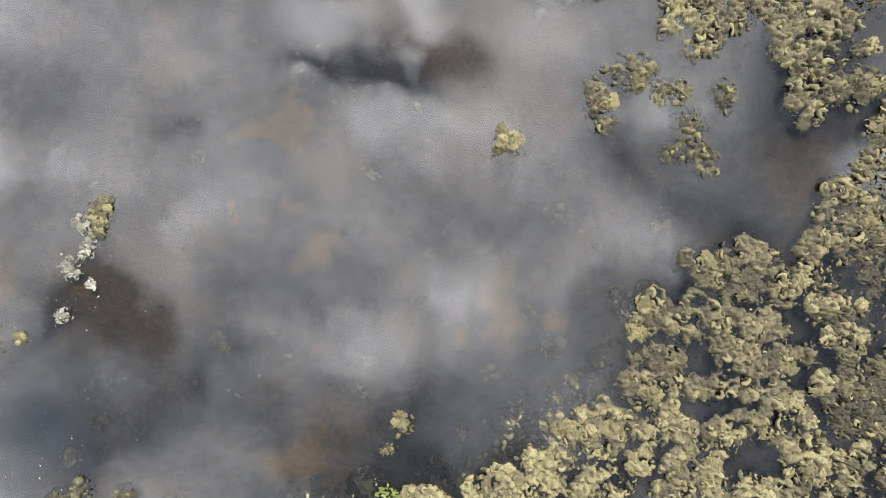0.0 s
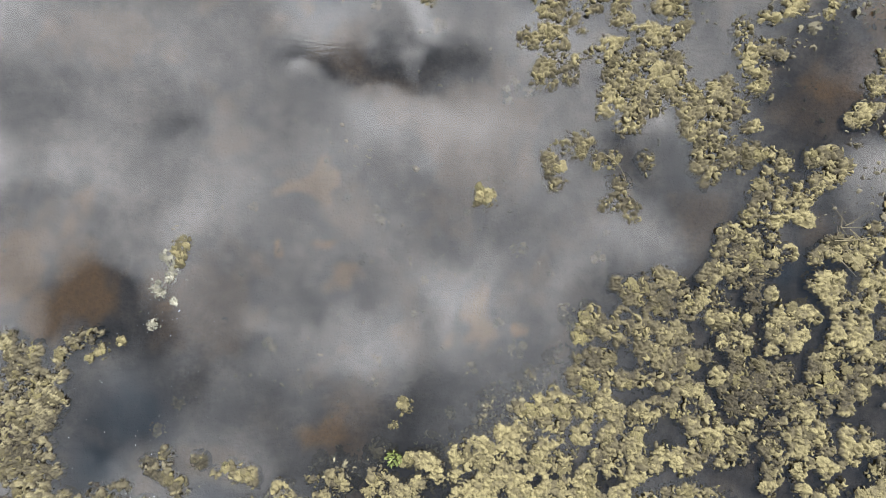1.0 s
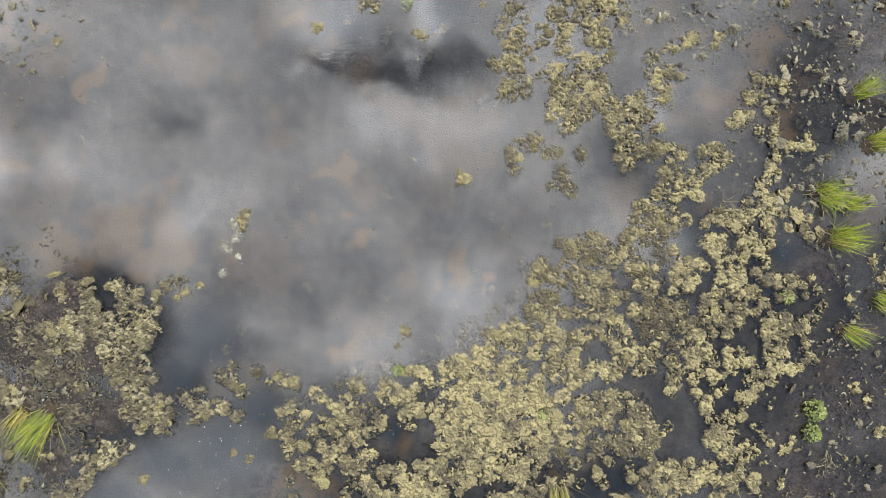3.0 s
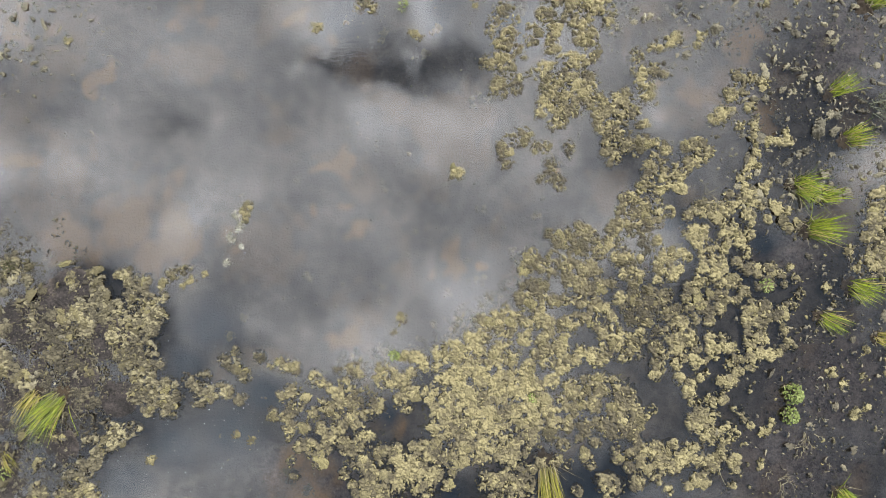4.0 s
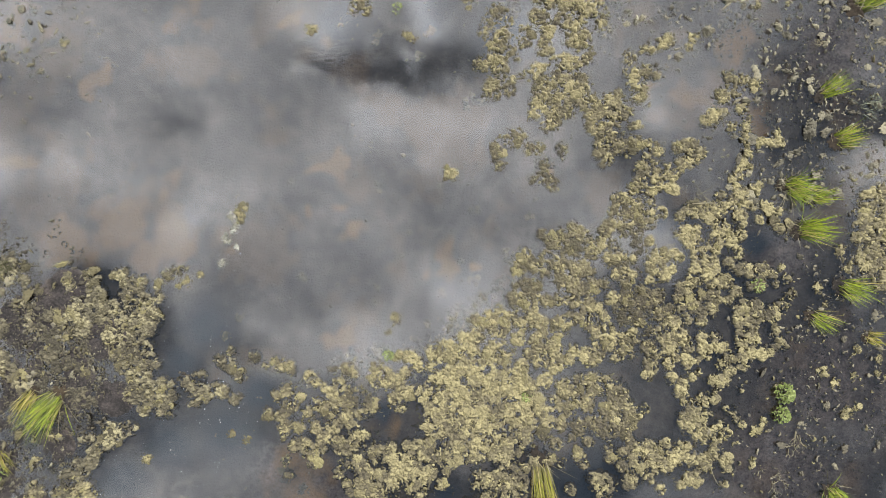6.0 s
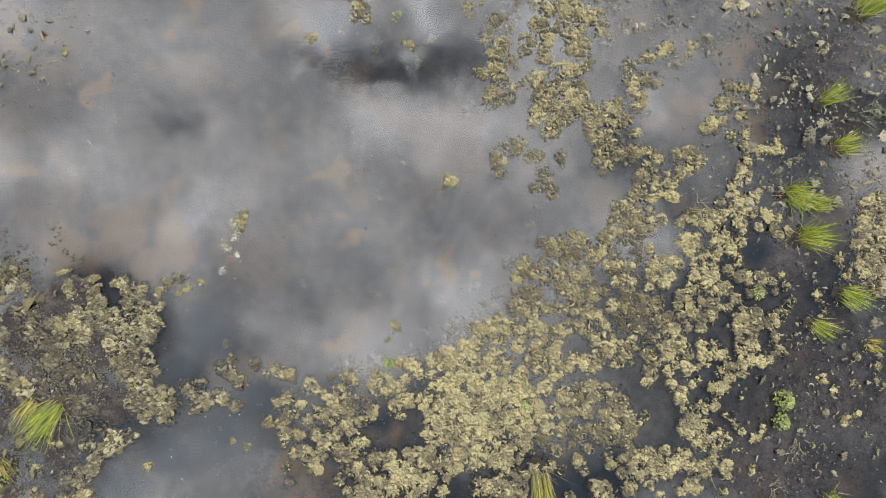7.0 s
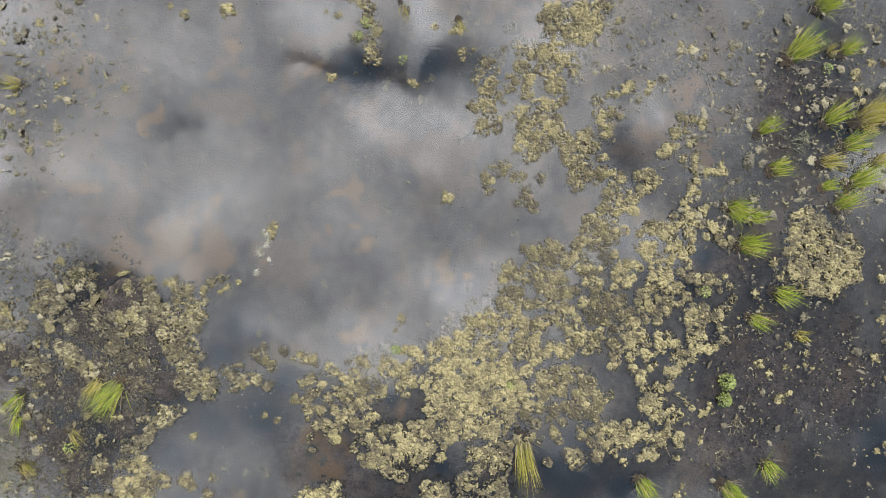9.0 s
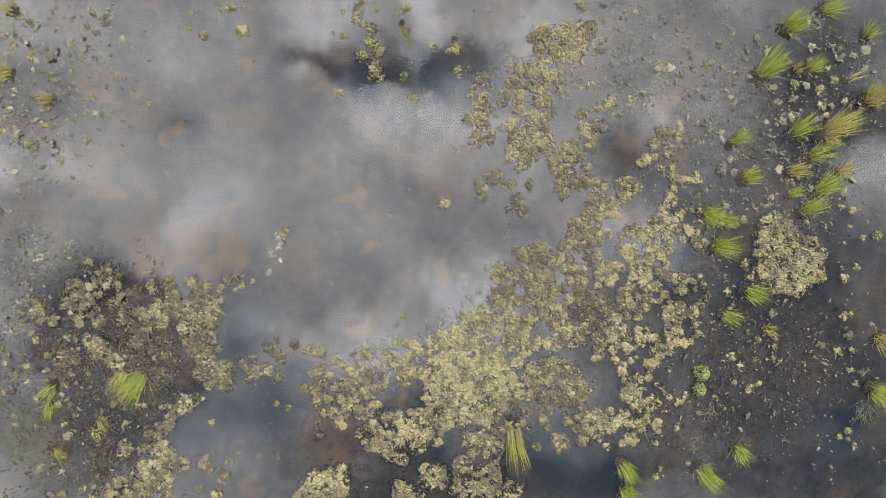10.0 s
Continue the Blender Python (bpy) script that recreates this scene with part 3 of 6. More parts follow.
def leafy_plant(x, y, r, label, leaves=70, mat=None, tall=0.12):
    """A low leafy plant: short stems and many small oval leaves, folded along the middle."""
    global plant_count
    plant_count += 1
    rng = np.random.default_rng(1300 + plant_count)
    plant = thing("water_plant", label, "plant", (x, y, 0), "low leafy plants")
    n = leaves
    a, d = rng.uniform(0, 6.28, n), r * np.sqrt(rng.random(n))
    mid = np.stack([d * np.cos(a), d * np.sin(a), 0.02 + tall * (1 - (d / r) ** 2) * rng.uniform(0.5, 1.0, n)], 1)
    b, up = a + rng.normal(0, 0.7, n), rng.uniform(0.1, 0.7, n)
    way = np.stack([np.cos(b) * np.cos(up), np.sin(b) * np.cos(up), np.sin(up)], 1)
    side = np.stack([-np.sin(b), np.cos(b), rng.normal(0, 0.2, n)], 1)
    size = (r * rng.uniform(0.09, 0.20, n) + 0.008)[:, None]
    over = np.cross(way, side)
    points = np.stack([mid - way * size, mid + side * size * 0.42 + over * size * 0.15, mid + way * size * 0.25 + side * size * 0.38 + over * size * 0.12, mid + way * size,
                       mid + way * size * 0.25 - side * size * 0.38 + over * size * 0.12, mid - side * size * 0.42 + over * size * 0.15], 1)
    spine = np.array([[0, 1, 2, 3], [0, 3, 4, 5]])
    faces = (spine[None] + (np.arange(n) * 6)[:, None, None]).reshape(-1, 4)
    part("foliage", mesh_of("foliage", points.reshape(-1, 3), faces, mat or FRESH), plant, kind="stuff")
    k = max(5, n // 8)
    a = rng.uniform(0, 6.28, k)
    ways = np.stack([np.cos(a) * 0.8, np.sin(a) * 0.8, np.full(k, 0.7)], 1)
    p, f = blade_strips(np.zeros((k, 3)) + [0, 0, -0.02], ways, np.full(k, r * 0.7), np.full(k, 0.008), np.full(k, 0.2), rng, 3)
    part("stem_cluster", mesh_of("stem_cluster", p, f, GREEN), plant, kind="stuff")
    return plant


def sprig(x, y, r, twigs=6, label="bleached dead sprig lying on wet mud"):
    """A dead, branched sprig: thin round twigs that fork."""
    global plant_count
    plant_count += 1
    rng = random.Random(plant_count)
    bm = bmesh.new()

    def twig(p, a, length, thick, depth):
        q = p + Vector((math.cos(a), math.sin(a), rng.uniform(-0.1, 0.25))) * length
        m = Matrix.Translation((p + q) / 2) @ (q - p).to_track_quat("Z", "Y").to_matrix().to_4x4()
        bmesh.ops.create_cone(bm, segments=5, radius1=thick, radius2=thick * 0.6, depth=(q - p).length, matrix=m, cap_ends=True)
        if depth:
            for turn in (rng.uniform(0.2, 0.7), -rng.uniform(0.3, 0.9)):
                twig(q, a + turn, length * rng.uniform(0.5, 0.8), thick * 0.65, depth - 1)
    first = rng.uniform(0, 6.28)
    for k in range(twigs):
        twig(Vector((rng.uniform(-1, 1) * r * 0.4, rng.uniform(-1, 1) * r * 0.4, 0.02)), first + rng.uniform(-1.3, 1.3), r * rng.uniform(0.3, 0.6), 0.006, 2)
    me = bpy.data.meshes.new("dead_sprig")
    bm.to_mesh(me)
    bm.free()
    me.materials.append(STRAW)
    ob = new("dead_sprig", me)
    ob.location = (x, y, 0)
    return tagged(ob, label, "twig", "dead sprigs")


def dry_stalk(x, y, length, way, bend, label):
    """A thin dry stalk, bent, lying on moss."""
    line = bpy.data.curves.new("dry_stalk", "CURVE")
    line.dimensions, line.bevel_depth, line.bevel_resolution = "3D", 0.006, 1
    track = line.splines.new("POLY")
    track.points.add(7)
    a, p = way, Vector((0, 0, 0.075))
    for k in range(8):
        track.points[k].co = (*p, 1)
        track.points[k].radius = 1.1 - 0.08 * k
        p = p + Vector((math.cos(a), math.sin(a), -0.02)) * length / 7
        a += bend / 7
    line.materials.append(STRAW)
    ob = new("dry_stalk", line)
    ob.location = (x, y, 0)
    return tagged(ob, label, "stalk", "dry stalks")


def dead_grass(x, y, r, n, label, mat, along=0.0):
    """A flattened patch of withered grass on the water."""
    global plant_count
    plant_count += 1
    rng = np.random.default_rng(1700 + plant_count)
    a, d = rng.uniform(0, 6.28, n), r * np.sqrt(rng.random(n))
    roots = np.stack([d * np.cos(a), d * np.sin(a), rng.uniform(0.0, 0.03, n)], 1)
    b = along + rng.normal(0, 0.9, n)
    ways = np.stack([np.cos(b), np.sin(b), rng.uniform(-0.05, 0.18, n)], 1)
    p, f = blade_strips(roots, ways, rng.uniform(0.12, 0.38, n), rng.uniform(0.005, 0.009, n), rng.uniform(0, 0.15, n), rng)
    ob = new("withered_grass", mesh_of("withered_grass", p, f, mat))
    ob.location = (x, y, 0)
    return tagged(ob, label, "grass", "withered grass", "stuff")


# ---- the marsh: ground and water ----
DEEP = [  # darker, deeper channels between the rafts
    (-4.00, -1.62, 0.69), (-4.38, -2.25, 0.56), (-4.62, -3.62, 0.81), (-5.38, -4.25, 0.75), (-3.62, -3.50, 0.88), (-3.12, -2.75, 0.50), (-5.88, -5.00, 0.38), (-5.25, -5.25, 0.75), (-0.95, -3.10, 0.30), (4.25, 0.04, 0.35), (3.81, 0.12, 0.25), (5.06, -0.81, 0.31), (2.75, -4.50, 1.00), (3.88, -5.12, 0.88), (0.12, -4.50, 0.38), (5.50, -0.19, 0.38), (-1.62, 3.62, 0.75), (-0.12, 3.75, 0.75), (1.12, 3.50, 0.75), (9.12, -4.00, 0.88), (8.40, 1.55, 0.75), (8.50, 2.50, 0.60), (7.90, 4.35, 0.60), (4.62, -2.00, 0.38),
]
RUST = [  # rust-coloured algae on the bottom
    (-5.38, 0.12, 0.88), (-4.55, 0.00, 0.75), (-4.15, -0.25, 0.45), (-6.25, -0.12, 0.62), (-4.62, 0.00, 0.56), (-1.44, 0.38, 0.15), (-2.12, 0.35, 0.11), (-2.44, 3.56, 0.25), (-1.81, 3.25, 0.25), (-5.81, 2.56, 0.23), (-1.88, 1.06, 0.25), (0.81, -0.44, 0.15), (-7.12, 3.50, 0.50), (-7.88, 3.62, 0.38), (-4.25, 4.00, 0.38), (-1.38, 0.00, 0.28), (0.12, -0.38, 0.38), (5.25, 3.25, 0.50), (5.56, 2.00, 0.38), (3.62, 2.69, 0.31), (4.50, 2.19, 0.38), (-2.12, -4.50, 0.62), (-2.50, -4.00, 0.38), (-4.12, -5.25, 0.50), (-7.25, 1.25, 0.62), (2.00, 0.88, 0.19), (-0.62, -3.25, 0.25), (-1.62, -1.88, 0.31), (5.50, 5.19, 0.20),
]
SHOAL = [  # brown mud that almost breaks the surface
    (-6.81, -1.12, 0.69), (-6.62, -2.25, 0.88), (-7.62, -2.25, 1.12), (-8.88, -2.50, 1.00), (-6.50, -3.25, 0.62), (-7.75, -4.25, 1.38), (-8.88, 2.62, 1.12), (6.62, -2.62, 1.62), (6.00, -4.00, 1.38), (8.12, -2.75, 1.50), (8.50, 2.90, 0.60), (7.00, 3.25, 1.12), (6.00, -0.38, 0.75), (-1.88, -4.75, 1.00), (5.00, 2.38, 0.75), (-2.88, -4.00, 0.50),
]

BANK = [  # black-brown mud that stands a finger above the water
    (-6.90, -1.50, 0.95), (-7.60, -2.50, 1.15), (-6.40, -2.50, 1.00), (-7.40, -3.70, 1.05), (-6.60, -3.60, 0.70), (-7.00, -4.60, 0.75), (-5.55, -1.80, 0.70), (-5.45, -2.80, 0.60), (-6.20, -0.95, 0.60), (-6.90, -5.40, 0.50), (-8.50, -2.30, 0.60),
]


def axis(core0, core1, step, far):
    fine = np.arange(core0, core1 + step / 2, step)
    out = np.cumsum(step * 1.45 ** np.arange(1, 40))
    out = out[out < far]
    return np.concatenate([core0 - out[::-1], fine, core1 + out])


def build_ground():
    ax, ay = axis(-10.2, 10.6, 0.052, 400), axis(-6.0, 6.0, 0.052, 400)
    gx, gy = np.meshgrid(ax, ay)
    x, y = gx.ravel(), gy.ravel()
    near = np.exp(-np.maximum(np.hypot(x / 12, y / 8) - 1, 0))
    bend = (value_noise(x, y, 0.9, 3, 3) - 0.5) * 1.2
    deep = np.clip(field(x, y, DEEP) * 1.3 + bend * 0.6, 0, 1) * near
    shoal = np.clip(field(x, y, SHOAL) * 1.5 + bend * 0.9, 0, 1) * near
    bank = np.clip(field(x, y, BANK) * 2.2 + bend * 0.9, 0, 1) * near
    wx, wy = x + 0.9 * (value_noise(x, y, 0.5, 61, 3) - 0.5), y + 0.9 * (value_noise(x, y, 0.5, 67, 3) - 0.5)
    rust = np.clip(field(wx, wy, RUST) * 1.3 + (value_noise(x, y, 0.35, 8, 4) - 0.52) * 1.8, 0, 0.85) * near
    rust = np.maximum(rust, np.clip((value_noise(x, y, 0.7, 19, 4) - 0.55) * 2.0, 0, 0.32)) * (1 - deep)
    z = -0.095 - 0.05 * deep + 0.055 * shoal + 0.05 * (value_noise(x, y, 0.8, 1, 3) - 0.5) + (0.02 + 0.03 * shoal) * (value_noise(x, y, 0.13, 5, 3) - 0.5)
    z = np.minimum(z, -0.012)
    z = z * (1 - bank) + bank * (0.004 + 0.034 * (value_noise(x, y, 0.5, 31, 3) - 0.42) + 0.030 * (value_noise(x, y, 0.12, 33, 3) - 0.5))
    nx, ny = len(ax), len(ay)
    i = (np.arange(ny - 1)[:, None] * nx + np.arange(nx - 1)[None]).ravel()
    me = mesh_of("ground", np.stack([x, y, z], 1), np.stack([i, i + 1, i + nx + 1, i + nx], 1), MUD)
    for name, values in (("deep", deep), ("rust", rust), ("shoal", shoal), ("bank", bank)):
        me.attributes.new(name, "FLOAT", "POINT").data.foreach_set("value", values.astype(np.float32))
    tagged(new("ground", me), "dark brown silt bed of a shallow flooded marsh", "ground", kind="structure")


def build_water():
    ax, ay = axis(-12, 12, 1.0, 400), axis(-8, 8, 1.0, 400)
    gx, gy = np.meshgrid(ax, ay)
    nx, ny = len(ax), len(ay)
    i = (np.arange(ny - 1)[:, None] * nx + np.arange(nx - 1)[None]).ravel()
    me = mesh_of("water", np.stack([gx.ravel(), gy.ravel(), np.zeros(gx.size)], 1), np.stack([i, i + 1, i + nx + 1, i + nx], 1), WATER)
    tagged(new("water", me), "still shallow water mirroring a cloudy sky", "water", kind="structure")


build_ground()
build_water()

# ---- moss rafts ----
moss_mat("broad yellow-green raft of moss beside a pool", [(0.13, -2.06, 0.22), (0.52, -2.06, 0.22), (0.23, -2.45, 0.27), (0.61, -2.55, 0.29), (1.00, -2.55, 0.27), (1.38, -2.64, 0.27), (0.52, -2.93, 0.31), (1.00, -3.03, 0.33), (1.48, -3.08, 0.29), (0.04, -2.93, 0.27), (-0.06, -3.26, 0.24), (0.32, -3.31, 0.29), (0.80, -3.41, 0.31), (1.29, -3.46, 0.27), (0.23, -3.70, 0.22), (0.61, -3.75, 0.22), (1.00, -3.75, 0.20), (1.29, -3.75, 0.12), (-0.06, -2.54, 0.16), (-0.20, -2.83, 0.12), (0.62, -1.78, 0.14), (0.71, -1.58, 0.12), (0.62, -1.49, 0.08), (0.42, -1.78, 0.12), (-0.06, -2.06, 0.14), (-0.11, -2.30, 0.10), (0.90, -1.59, 0.10), (1.10, -1.68, 0.10), (0.81, -2.16, 0.16), (1.10, -2.16, 0.14), (1.43, -2.26, 0.12), (1.72, -2.17, 0.14)], [(-0.68, -3.16, 0.43), (1.29, -2.07, 0.10)], pale=0.46, brown=0.12, porous=0.15)
moss_mat("knotted olive raft of moss with narrow gaps", [(1.77, -2.55, 0.14), (2.01, -2.26, 0.12), (1.67, -2.84, 0.14), (1.77, -3.03, 0.14), (2.64, -2.65, 0.20), (2.83, -2.56, 0.10), (3.02, -2.75, 0.18), (3.12, -2.89, 0.14), (2.93, -3.04, 0.20), (3.22, -3.04, 0.14), (3.36, -3.09, 0.12), (3.51, -3.04, 0.08), (2.54, -2.94, 0.16), (2.35, -2.84, 0.18), (2.15, -2.65, 0.14), (2.44, -2.55, 0.12), (1.96, -2.94, 0.14), (2.15, -3.03, 0.14), (2.64, -3.23, 0.16), (3.02, -3.33, 0.14), (3.22, -3.28, 0.12), (3.26, -3.47, 0.12), (2.83, -3.37, 0.12), (2.39, -3.32, 0.14), (2.06, -3.27, 0.12), (1.86, -3.22, 0.12), (2.25, -3.52, 0.08), (2.54, -3.57, 0.08), (3.31, -3.62, 0.10), (3.17, -3.76, 0.09)], [(3.46, -3.43, 0.14)], pale=0.36, brown=0.35, porous=0.2)
moss_mat("scattered knots of moss over deep water", [(2.88, -3.71, 0.09), (2.93, -3.86, 0.09), (3.12, -4.00, 0.09), (1.77, -3.46, 0.08), (2.01, -3.61, 0.10), (2.39, -3.80, 0.10), (2.49, -3.95, 0.09), (1.86, -3.90, 0.09), (2.10, -3.95, 0.07), (1.19, -4.09, 0.16), (1.00, -4.23, 0.14), (1.38, -4.28, 0.14), (0.80, -4.18, 0.09), (1.24, -4.37, 0.14), (1.62, -3.90, 0.10), (1.48, -3.99, 0.08), (2.83, -4.29, 0.18), (2.63, -4.19, 0.10), (3.26, -4.29, 0.12), (2.25, -4.38, 0.08), (1.77, -4.47, 0.10)], [], pale=0.28, brown=0.5, porous=0.2)
moss_mat("thick yellow arm of moss south of a pool", [(3.41, -3.81, 0.14), (3.60, -3.67, 0.12), (3.70, -3.81, 0.16), (3.89, -3.91, 0.18), (3.60, -4.01, 0.16), (3.41, -4.05, 0.14), (3.31, -4.20, 0.12), (3.60, -4.20, 0.12), (4.09, -3.82, 0.14), (4.18, -3.67, 0.12), (4.28, -3.86, 0.12), (4.52, -3.96, 0.16), (4.38, -4.11, 0.08), (4.67, -3.82, 0.09), (4.91, -3.92, 0.10), (4.96, -4.06, 0.07), (4.72, -3.67, 0.07), (3.89, -3.62, 0.10), (4.28, -4.20, 0.12), (4.43, -4.25, 0.09), (4.13, -4.32, 0.09), (3.80, -4.39, 0.10), (4.86, -4.30, 0.08)], [], pale=0.5, brown=0.15, porous=0.17)
moss_mat("yellow arm of moss along an open pool", [(4.23, -3.19, 0.12), (4.33, -3.29, 0.14), (4.38, -3.05, 0.14), (4.53, -2.85, 0.14), (4.28, -2.90, 0.10), (4.57, -3.14, 0.10), (4.72, -2.85, 0.10), (4.48, -3.48, 0.12), (4.62, -3.38, 0.10), (4.86, -3.34, 0.10), (4.77, -3.53, 0.08), (4.91, -3.43, 0.08), (4.72, -2.66, 0.10), (4.87, -2.52, 0.12), (4.96, -2.37, 0.12), (4.91, -2.26, 0.08), (4.14, -2.71, 0.10), (4.19, -2.56, 0.08), (4.33, -2.47, 0.08), (4.67, -2.56, 0.08), (4.91, -3.00, 0.06), (5.03, -3.07, 0.07), (5.08, -3.19, 0.07), (5.18, -3.26, 0.05), (5.18, -2.71, 0.05)], [(4.67, -3.24, 0.09), (4.48, -2.66, 0.07)], pale=0.48, brown=0.2, porous=0.18)
moss_mat("lumpy yellow raft of moss between dark channels", [(3.99, -1.55, 0.14), (3.85, -1.69, 0.16), (4.09, -1.79, 0.18), (3.90, -1.89, 0.14), (4.24, -1.98, 0.12), (3.99, -2.08, 0.16), (4.24, -2.22, 0.09), (4.53, -1.84, 0.12), (4.72, -1.84, 0.10), (4.58, -2.03, 0.14), (4.82, -1.99, 0.10), (4.38, -2.18, 0.10), (4.96, -2.13, 0.09), (5.16, -2.13, 0.12), (5.35, -2.08, 0.10), (5.50, -2.08, 0.10), (5.64, -2.04, 0.07), (5.21, -2.28, 0.08), (3.94, -2.27, 0.10), (3.99, -2.46, 0.10), (4.14, -2.56, 0.07), (3.61, -2.27, 0.14), (3.56, -2.41, 0.08), (3.70, -2.08, 0.10), (4.28, -2.27, 0.08), (4.43, -2.39, 0.06)], [(4.57, -2.32, 0.10)], pale=0.42, brown=0.3, porous=0.2)
moss_mat("ragged yellow raft of moss with open water", [(1.00, -1.30, 0.10), (0.90, -1.44, 0.12), (1.24, -1.49, 0.14), (1.58, -1.40, 0.14), (1.48, -1.59, 0.12), (1.77, -1.59, 0.14), (2.06, -1.59, 0.16), (2.25, -1.49, 0.12), (2.54, -1.40, 0.16), (2.64, -1.59, 0.12), (2.74, -1.30, 0.10), (2.83, -1.45, 0.08), (2.83, -1.78, 0.18), (3.07, -1.88, 0.16), (3.03, -2.07, 0.14), (3.32, -1.79, 0.12), (2.78, -1.98, 0.14), (1.67, -1.88, 0.16), (1.91, -1.97, 0.16), (2.16, -2.17, 0.14), (1.38, -1.78, 0.12), (1.00, -1.87, 0.14), (0.90, -2.07, 0.14), (1.19, -2.07, 0.10), (1.58, -2.07, 0.12), (2.35, -2.02, 0.08), (2.54, -2.07, 0.10), (2.64, -2.17, 0.10), (3.32, -2.08, 0.08), (3.56, -1.98, 0.10)], [(2.45, -1.80, 0.15), (3.12, -1.59, 0.08), (1.14, -1.80, 0.06)], pale=0.42, brown=0.3, porous=0.22)
moss_mat("dark olive raft of moss with ragged gaps", [(1.77, -0.05, 0.10), (1.92, -0.15, 0.14), (2.16, -0.15, 0.18), (2.35, -0.00, 0.12), (2.30, 0.10, 0.08), (2.45, -0.15, 0.16), (2.59, -0.29, 0.14), (2.35, -0.31, 0.12), (2.16, -0.31, 0.08), (1.48, -0.43, 0.14), (1.39, -0.63, 0.12), (1.63, -0.53, 0.14), (1.82, -0.39, 0.10), (1.97, -0.53, 0.12), (2.16, -0.63, 0.18), (2.40, -0.63, 0.16), (2.59, -0.63, 0.10), (1.77, -0.72, 0.14), (1.39, -0.87, 0.12), (1.58, -0.96, 0.14), (2.16, -0.87, 0.14), (2.35, -0.92, 0.16), (2.59, -0.92, 0.14), (1.34, -1.11, 0.14), (1.58, -1.20, 0.14), (1.82, -1.16, 0.12), (2.06, -1.16, 0.14), (2.30, -1.16, 0.12), (2.59, -1.16, 0.10), (2.83, -0.87, 0.10)], [(1.85, -0.87, 0.08), (2.74, -0.58, 0.07), (1.53, -0.72, 0.05)], pale=0.2, brown=0.6, porous=0.26)
moss_mat("grey film of rotten moss between rafts", [(3.22, 0.38, 0.22), (3.27, 0.04, 0.27), (3.32, -0.24, 0.22), (3.12, -0.53, 0.16), (3.03, -0.24, 0.14), (3.22, -0.82, 0.14), (3.46, 0.09, 0.12)], [], pale=0.2, brown=0.5, porous=0.36, low=0.012, grain_size=0.05)
moss_mat("crumbly brown raft of rotting moss", [(3.22, -1.11, 0.18), (3.41, -1.16, 0.22), (3.27, -1.30, 0.22), (3.61, -1.26, 0.18), (3.80, -1.40, 0.14), (3.41, -1.45, 0.14), (3.07, -1.30, 0.10), (3.61, -1.69, 0.08), (3.75, -1.07, 0.10), (3.95, -1.31, 0.08), (3.61, -1.93, 0.09), (3.65, -2.17, 0.08)], [], pale=0.1, brown=1.0, porous=0.14, grain_size=0.05)
moss_mat("yellow clumps of moss along a grey film", [(2.93, 0.14, 0.10), (2.84, 0.03, 0.09), (2.98, 0.36, 0.08), (2.79, -0.15, 0.08), (3.61, 0.17, 0.10), (3.61, 0.33, 0.08), (3.80, 0.33, 0.09), (2.93, -0.44, 0.10), (3.08, -0.39, 0.08), (3.32, -0.44, 0.06), (3.17, -0.68, 0.08), (2.98, -1.11, 0.10), (3.03, 0.53, 0.10), (3.17, 0.57, 0.12), (3.37, 0.53, 0.09), (3.61, -0.15, 0.08), (3.32, -0.73, 0.07), (3.03, -0.73, 0.08)], [], pale=0.46, brown=0.3, porous=0.18)
moss_mat("yellow raft of moss beside blue pools", [(3.75, -0.44, 0.18), (4.00, -0.39, 0.16), (4.14, -0.44, 0.08), (3.66, -0.63, 0.14), (3.85, -0.73, 0.12), (3.61, -0.82, 0.08), (4.00, -0.63, 0.08), (4.09, -0.00, 0.08), (4.24, -0.01, 0.14), (4.34, -0.15, 0.14), (4.43, 0.04, 0.08), (4.48, -0.34, 0.16), (4.63, -0.49, 0.14), (4.38, -0.44, 0.08), (4.72, -0.25, 0.12), (4.82, -0.05, 0.14), (5.02, -0.15, 0.12), (5.16, -0.05, 0.10), (5.11, -0.34, 0.12), (4.97, 0.04, 0.08), (4.77, 0.19, 0.14), (4.38, -0.63, 0.12), (4.53, -0.73, 0.14), (4.33, -0.83, 0.12), (4.19, -0.97, 0.12), (4.12, -1.07, 0.07), (4.72, -0.63, 0.08)], [(4.16, -0.75, 0.09), (4.92, -0.30, 0.05)], pale=0.5, brown=0.2, porous=0.17)
moss_mat("arched yellow raft of moss with straw", [(4.14, 0.28, 0.10), (4.29, 0.38, 0.12), (4.53, 0.41, 0.12), (4.73, 0.38, 0.12), (4.92, 0.43, 0.14), (5.07, 0.57, 0.16), (5.26, 0.62, 0.16), (5.41, 0.72, 0.12), (5.50, 0.48, 0.10), (5.36, 0.48, 0.12), (5.16, 0.28, 0.14), (5.21, 0.14, 0.08), (4.82, 0.62, 0.10), (5.65, 0.38, 0.12), (5.79, 0.33, 0.10), (5.75, 0.14, 0.08), (5.50, 0.23, 0.08), (5.89, 0.04, 0.10), (6.01, 0.09, 0.09), (5.96, -0.13, 0.06), (4.58, 0.26, 0.08), (5.50, 0.81, 0.08)], [(4.48, 0.19, 0.08)], pale=0.44, brown=0.3, porous=0.25, reach_out=0.97)
